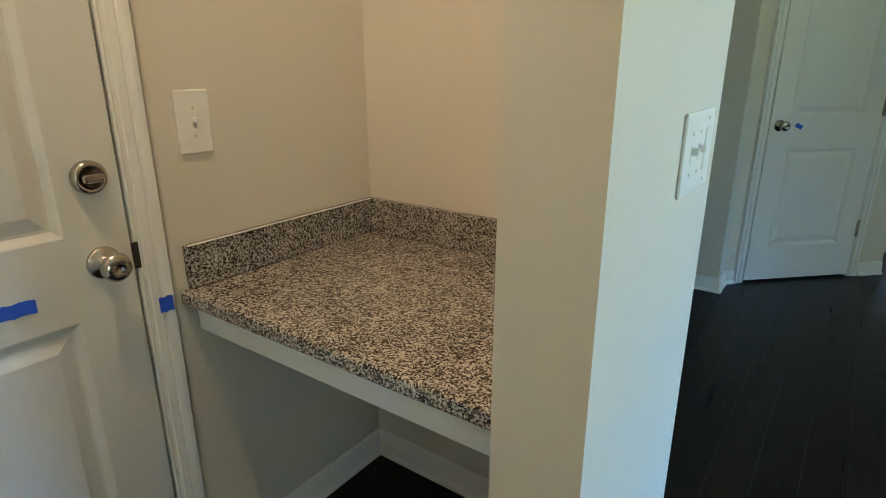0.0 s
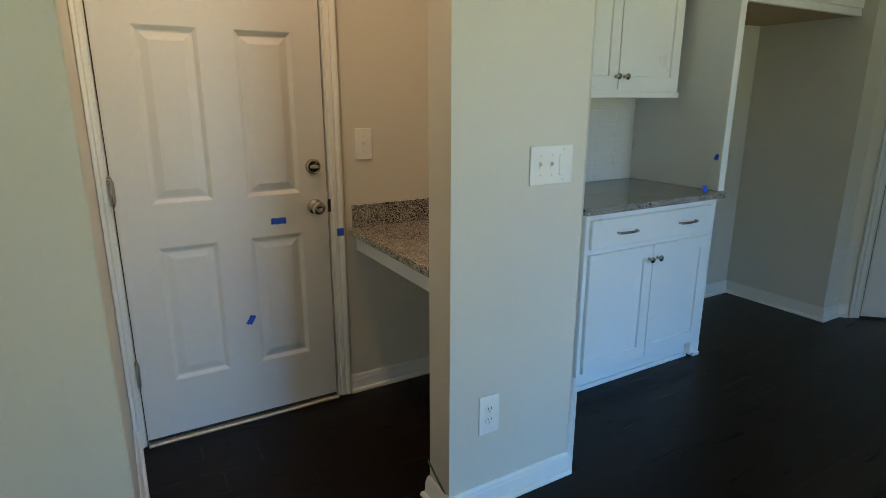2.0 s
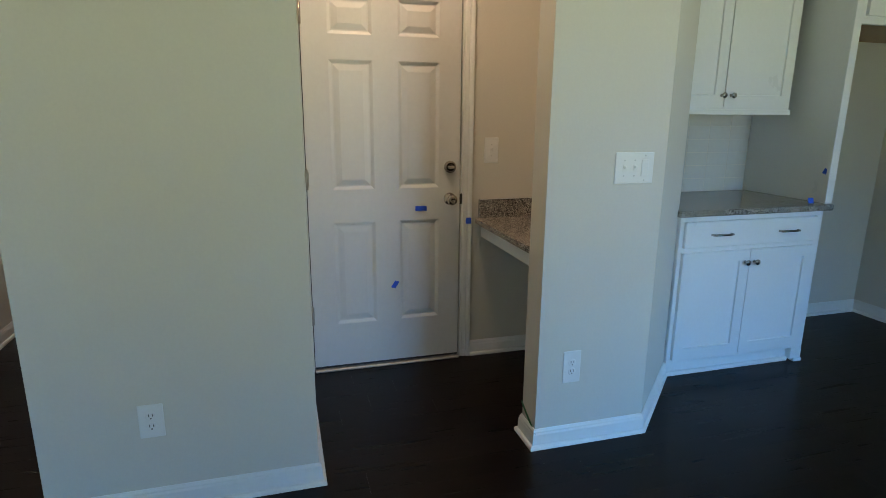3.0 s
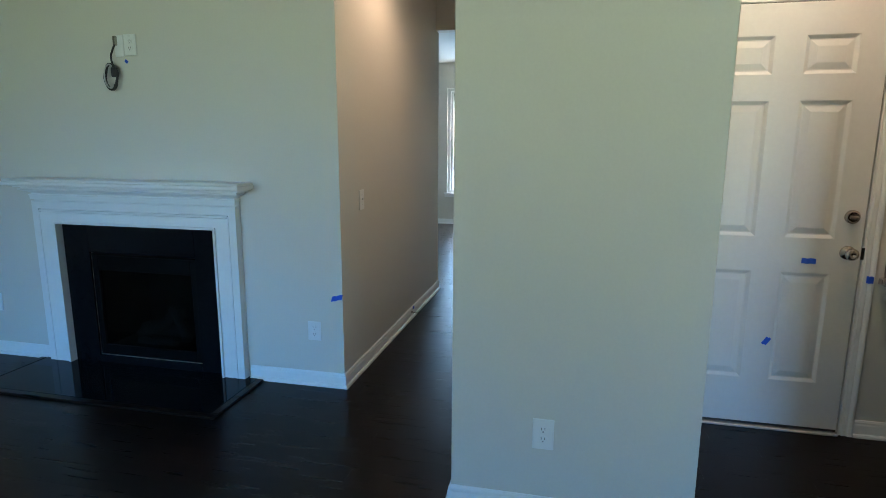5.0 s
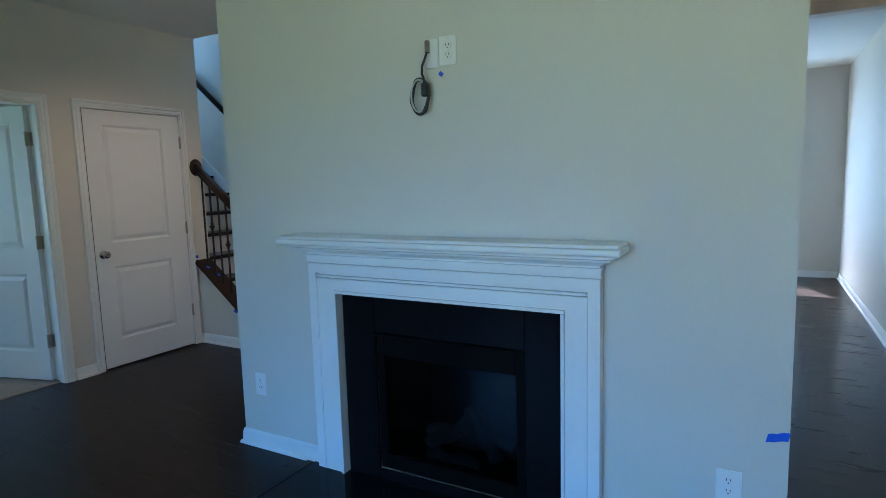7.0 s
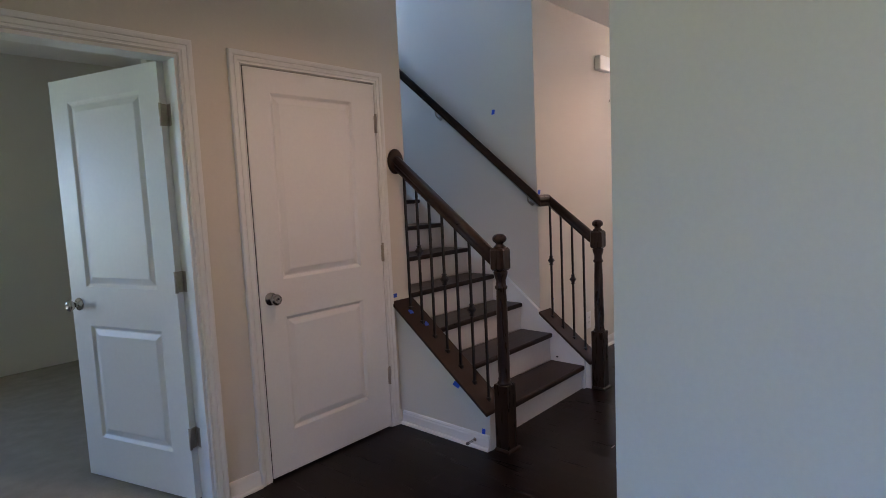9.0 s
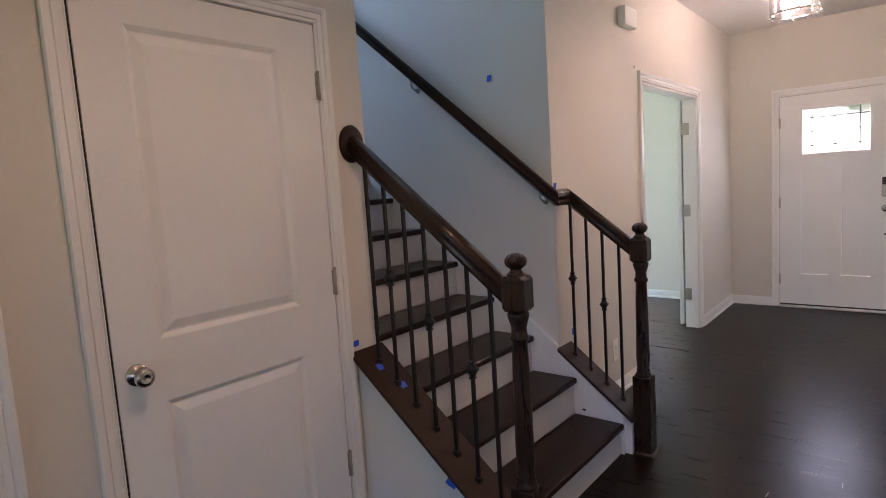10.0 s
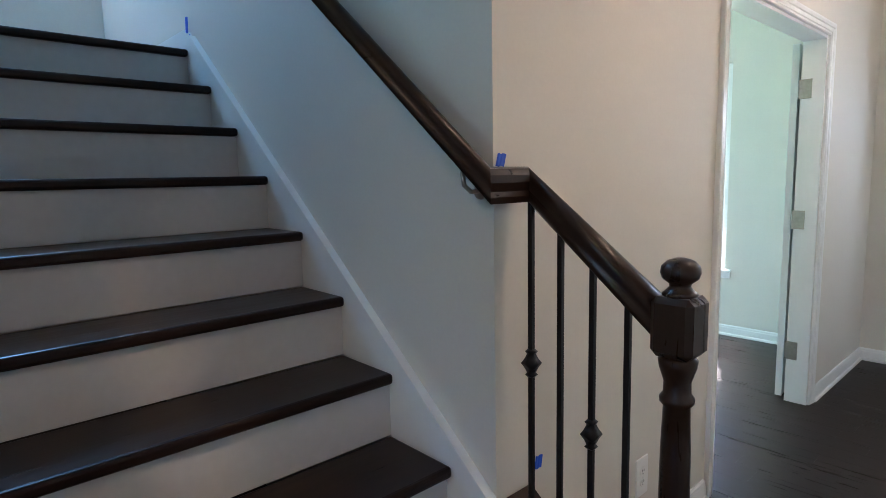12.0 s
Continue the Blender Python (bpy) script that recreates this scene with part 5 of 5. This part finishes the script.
# ---- foyer things ----
plate(face_py(-3.553, OFFICE_Y, 0.298), 0.08, 0.14, "white duplex outlet low on the foyer wall", "outlet")
ch = thing("door_chime", face_py(-3.86, OFFICE_Y, 2.425), "white plastic door chime box on the wall", "door chime")
bm = bmesh.new()
box(bm, -0.105, 0.105, -0.052, 0.0, -0.060, 0.060, 0.008, seg=2)
part("cover", bm, PLASTIC, ch)
CX, CY = -4.95, -4.05
cl = thing("ceiling_light", pose(CX, CY, 2.475) @ Matrix.Diagonal((0.76, 0.76, 0.95, 1)), "lit drum ceiling light with glass panels and chrome rings", "ceiling light")
bm = bmesh.new()
lathe(bm, [(0.065, CEIL - 2.45), (0.065, CEIL - 2.472), (0.02, CEIL - 2.485), (0.010, CEIL - 2.49), (0.010, 0.19)], Matrix.Identity(4))
part("canopy", bm, NICKEL, cl, "chrome ceiling canopy")
for h in (0.0, 0.205):
    bm = bmesh.new()
    tube(bm, [(0.205 * math.cos(a * math.pi / 18), 0.205 * math.sin(a * math.pi / 18), h) for a in range(37)], 0.007, 8)
    for q in range(3):
        a = q * 2 * math.pi / 3
        if h:
            tube(bm, [(0, 0, h), (0.2 * math.cos(a), 0.2 * math.sin(a), h)], 0.004, 6)
    part("ring", bm, NICKEL, cl, "chrome ring")
for q in range(12):
    bm = bmesh.new()
    m = pose(0, 0, 0, 0, 0, q * 30)
    box(bm, 0.196, 0.201, -0.045, 0.045, 0.008, 0.198, 0.001, m=m)
    part("glass_panel", bm, CRYSTAL, cl, "clear bevelled glass panel").visible_shadow = False
    bm = bmesh.new()
    lathe(bm, [(0.002, -0.03), (0.011, -0.018), (0.008, -0.006), (0.003, 0.0)], m @ pose(0.203, 0.05, 0.0), 8)
    part("crystal_drop", bm, CRYSTAL, cl, "small crystal drop").visible_shadow = False
for q in range(3):
    a = q * 2 * math.pi / 3 + 0.4
    bm = bmesh.new()
    lathe(bm, [(0.012, 0.205), (0.012, 0.15), (0.014, 0.15), (0.014, 0.13)], pose(0.09 * math.cos(a), 0.09 * math.sin(a), 0), 12)
    part("lamp_holder", bm, NICKEL, cl)
    bm = bmesh.new()
    lathe(bm, [(0.012, 0.13), (0.022, 0.105), (0.028, 0.08), (0.024, 0.055), (0.010, 0.042), (0.0, 0.04)], pose(0.09 * math.cos(a), 0.09 * math.sin(a), 0), 14)
    part("bulb", bm, BULB, cl, "glowing warm light bulb")
# rings under the bulbs; the closet and foyer ones only dress added fill
for dx, dy in ((0.15, 1.72), (-0.9, -0.12), (-0.95, -3.95), (-3.45, -3.8)):
    dl = thing("downlight_and_fill_ring", pose(dx, dy, CEIL), "white recessed ceiling downlight, inferred and added fill ones, lit", "downlight", "recessed downlights")
    bm = bmesh.new()
    sweep(bm, [(0.0, -0.001), (0.03, -0.001), (0.028, -0.008), (0.0, -0.004)], [(0.09 * math.cos(a * math.pi / 12), 0.09 * math.sin(a * math.pi / 12)) for a in range(24, -1, -1)])
    part("trim_ring", bm, PLASTIC, dl)



def door_stop(m):
    """A spring door stop that stands out of a baseboard along local -y."""
    ob = thing("door_stop", m, "small metal spring door stop on the baseboard", "door stop", "spring door stops")
    bm = bmesh.new()
    lathe(bm, [(0.011, 0.0), (0.011, 0.004), (0.006, 0.007)], out(0, 0), 12)
    part("base", bm, NICKEL, ob)
    bm = bmesh.new()
    tube(bm, [(0.0055 * math.cos(k * 0.9), -0.006 - 0.0009 * k, 0.0055 * math.sin(k * 0.9)) for k in range(62)], 0.0013, 6)
    part("spring", bm, NICKEL, ob)
    bm = bmesh.new()
    lathe(bm, [(0.006, 0.060), (0.0095, 0.062), (0.0095, 0.072), (0.006, 0.076)], out(0, 0), 12)
    part("tip", bm, DARKSLOT, ob, "dark rubber tip")


door_stop(face_px(-1.612, -4.555, 0.045))
door_stop(face_py(-1.70, HALL_L + 0.012, 0.05))


def wall_mark(m, w, h, label):
    bm = bmesh.new()
    lathe(bm, [(1.0, 0.0), (0.9, 0.5), (0.4, 1.0)], pose(0, 0, 0, 90, 0, 0) @ Matrix.Diagonal((w / 2, h / 2, 0.003, 1)), 10)
    ob = part("wall_mark", bm, DARKSLOT)
    ob.matrix_world = m
    tagged(ob, label, "mark", "small dark marks")


wall_mark(face_px(STAIR_R + 0.0255, -4.712, 0.197), 0.022, 0.012, "small dark dent in the white stair skirt")
wall_mark(face_py(-4.02, OFFICE_Y, 2.14), 0.010, 0.026, "small dark nail mark on the foyer wall")
wall_mark(face_px(DIN_X, -1.014, 0.115), 0.030, 0.022, "small dark mark low on the dining room wall")

# tiled strip behind the kitchen counter
tiles = thing("backsplash", pose(-0.365, 3.05, 0.9095), "pale grey glazed tile backsplash above the counter", "backsplash")
bm = bmesh.new()
box(bm, 0.0005, 0.0088, 0.0, 0.90, 0.0, 0.474)
part("grout", bm, WALL, tiles, "white grout bed")
bm = bmesh.new()
box(bm, 0.0, 0.0055, -0.0735, 0.0735, 0.0, 0.0763, 0.0012)
first = part("tile", bm, TILE, tiles)
first.location = (0.0042, 0.075, 0.002)
for row in range(6):
    for col in range(6):
        if row or col:
            ob = new("tile", first.data)
            ob.parent = tiles
            ob.location = (0.0042, 0.075 + col * 0.150, 0.002 + row * 0.0787)

# ---- outdoors, seen through the front windows ----
bm = bmesh.new()
box(bm, -400, 400, -400, 400, -0.9, -0.45)
structure("ground", bm, GRASS, "green mown lawn around the house", "ground")
bm = bmesh.new()
box(bm, -60, -9.0, -1.2, 3.8, -0.449, -0.40)
structure("road", bm, CONCRETE, "pale concrete driveway in full sun", "driveway")
bm = bmesh.new()
box(bm, -26, -18, -120, 120, -0.4485, -0.41)
structure("road", bm, CONCRETE, "pale concrete street in full sun", "road")


def tree(x, y, h, seed):
    rng = random.Random(seed)
    t = thing("tree", pose(x, y, -0.45), "leafy green deciduous tree by the street", "tree", "trees along the street")
    bm = bmesh.new()
    lathe(bm, [(0.17, 0), (0.12, h * 0.12), (0.09, h * 0.35), (0.05, h * 0.75)], Matrix.Identity(4), 9)
    for k in range(7):
        a = rng.uniform(0, 6.28)
        z = h * rng.uniform(0.35, 0.6)
        tube(bm, [(0.05, 0.05, z), (h * 0.12 * math.cos(a), h * 0.12 * math.sin(a), z + h * 0.1), (h * 0.22 * math.cos(a), h * 0.22 * math.sin(a), z + h * 0.22)], 0.05, 6)
    part("trunk", bm, BARK, t)
    vs, fs = [], []
    clumps = [(rng.gauss(0, h * 0.16), rng.gauss(0, h * 0.16), h * rng.uniform(0.58, 1.0)) for _ in range(26)]
    for c in clumps:
        for _ in range(70):
            p = Vector(c) + Vector((rng.gauss(0, 1), rng.gauss(0, 1), rng.gauss(0, 0.8))) * h * 0.055
            u = Vector((rng.uniform(-1, 1), rng.uniform(-1, 1), rng.uniform(-1, 1))).normalized() * 0.17
            w = u.cross(Vector((rng.uniform(-1, 1), rng.uniform(-1, 1), rng.uniform(-1, 1)))).normalized() * 0.10
            i = len(vs)
            vs += [p - u, p + w, p + u, p - w]
            fs.append((i, i + 1, i + 2, i + 3))
    me = bpy.data.meshes.new("crown")
    me.from_pydata([tuple(v) for v in vs], [], fs)
    me.materials.append(LEAF)
    new("crown", me).parent = t


for i, (tx, ty, th) in enumerate(((-33, -9.8, 9), (-30, -4.9, 7), (-15.2, 0.3, 6.2), (-36, 0.4, 10.5), (-34, 3.6, 9.5), (-38, -13, 11))):
    tree(tx, ty, th, 20 + i)
for i, (sx, sy) in enumerate(((-12.5, -2.7), (-12.9, -2.0), (-13.1, -3.5))):
    rng = random.Random(90 + i)
    sh = thing("shrub", pose(sx, sy, -0.45), "low rounded green garden shrub", "shrub", "front garden shrubs")
    vs, fs = [], []
    for _ in range(900):
        d = Vector((rng.gauss(0, 1), rng.gauss(0, 1), abs(rng.gauss(0, 1)))).normalized() * rng.uniform(0.25, 0.42)
        d.z = d.z * 1.1 + 0.02
        u = Vector((rng.uniform(-1, 1), rng.uniform(-1, 1), rng.uniform(-1, 1))).normalized() * 0.045
        w = u.cross(d).normalized() * 0.028
        k = len(vs)
        vs += [d - u, d + w, d + u, d - w]
        fs.append((k, k + 1, k + 2, k + 3))
    me = bpy.data.meshes.new("foliage")
    me.from_pydata([tuple(v) for v in vs], [], fs)
    me.materials.append(LEAF)
    new("foliage", me).parent = sh
car = thing("car", pose(-17, -2.6, -0.40), "silver parked car on the street", "car")
bm = bmesh.new()
slope_prism(bm, -0.9, 0.9, [(-2.2, 0.35), (-2.25, 0.7), (-1.3, 0.92), (1.9, 0.95), (2.2, 0.75), (2.2, 0.35)])
bmesh.ops.bevel(bm, geom=list(bm.edges), offset=0.06, segments=2, profile=0.5, affect="EDGES")
part("body", bm, CARPAINT, car)
bm = bmesh.new()
slope_prism(bm, -0.74, 0.74, [(-1.25, 0.9), (-0.55, 1.42), (0.95, 1.45), (1.75, 0.93)])
bmesh.ops.bevel(bm, geom=list(bm.edges), offset=0.05, segments=2, profile=0.5, affect="EDGES")
part("cabin", bm, CARGLASS, car, "dark glazed car cabin")
for wx in (-0.82, 0.82):
    for wy in (-1.4, 1.35):
        bm = bmesh.new()
        lathe(bm, [(0.2, -0.1), (0.33, -0.09), (0.33, 0.09), (0.2, 0.1)], pose(wx, wy, 0.33, 0, 90, 0), 22)
        part("wheel", bm, TYRE, car)

# ---- pale scuffs and floor planks ----
for sx, sy, rot in ((-2.0, -3.55, 0), (-2.35, -3.70, 8), (-2.05, -3.95, 0), (-2.75, -3.85, -6), (-3.0, -3.6, 4)):
    bm = bmesh.new()
    box(bm, -0.022, 0.022, -0.0022, 0.0022, 0.0, 0.0008)
    ob = part("floor_scuff", bm, SCUFF)
    ob.matrix_world = pose(sx, sy, 0.0005, 0, 0, rot)
    tagged(ob, "short pale scratch on the dark floor", "scuff", "pale floor scuffs")
PW = 0.127
rng = random.Random(5)
lengths = (0.45, 0.7, 0.95, 1.2, 1.5)
meshes = {}
for length in lengths:
    b, g = 0.0003, 0.0001
    x0, x1, y0, y1 = g, PW - g, g, length - g
    lo = [(x0, y0), (x1, y0), (x1, y1), (x0, y1)]
    hi = [(x0 + b, y0 + b), (x1 - b, y0 + b), (x1 - b, y1 - b), (x0 + b, y1 - b)]
    vs = [(x, y, -0.006) for x, y in lo] + [(x, y, -0.0003) for x, y in lo] + [(x, y, 0.0) for x, y in hi]
    fs = [(8, 9, 10, 11)]
    for k in range(4):
        n = (k + 1) % 4
        fs += [(k, n, 4 + n, 4 + k), (4 + k, 4 + n, 8 + n, 8 + k)]
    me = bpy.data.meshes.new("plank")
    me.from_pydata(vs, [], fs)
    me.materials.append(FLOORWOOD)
    meshes[length] = (me, vs, fs)
solo, rest_v, rest_f = 0, [], []
x = -7.25
while x < EAST - 0.02:
    south = -8.98 if x < STAIR_R - 0.2 else CLOSET_Y - 0.058
    y = south - rng.uniform(0, 0.4)
    y = max(y, south)
    while y < 6.55:
        length = rng.choice(lengths)
        me, vs, fs = meshes[length]
        near = (-3.2 < x < 0.9 and -4.6 < y < -3.2) or (-2.6 < x < 0.4 and -0.6 < y < 0.2) or (0.2 < x < 1.3 and 1.2 < y < 3.6) or (-0.2 < x < 0.9 and -2.9 < y < -0.6)
        if near and solo < 300:
            ob = new("plank", me)
            ob.parent = floor
            ob.location = (x, y, 0)
            solo += 1
        else:
            k = len(rest_v)
            rest_v += [(a + x, c + y, d) for a, c, d in vs]
            rest_f += [tuple(k + i for i in f) for f in fs]
        y += length
    x += PW
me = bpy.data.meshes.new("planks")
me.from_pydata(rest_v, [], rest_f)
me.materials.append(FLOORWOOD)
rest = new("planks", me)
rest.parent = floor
rest["kind"] = "stuff"
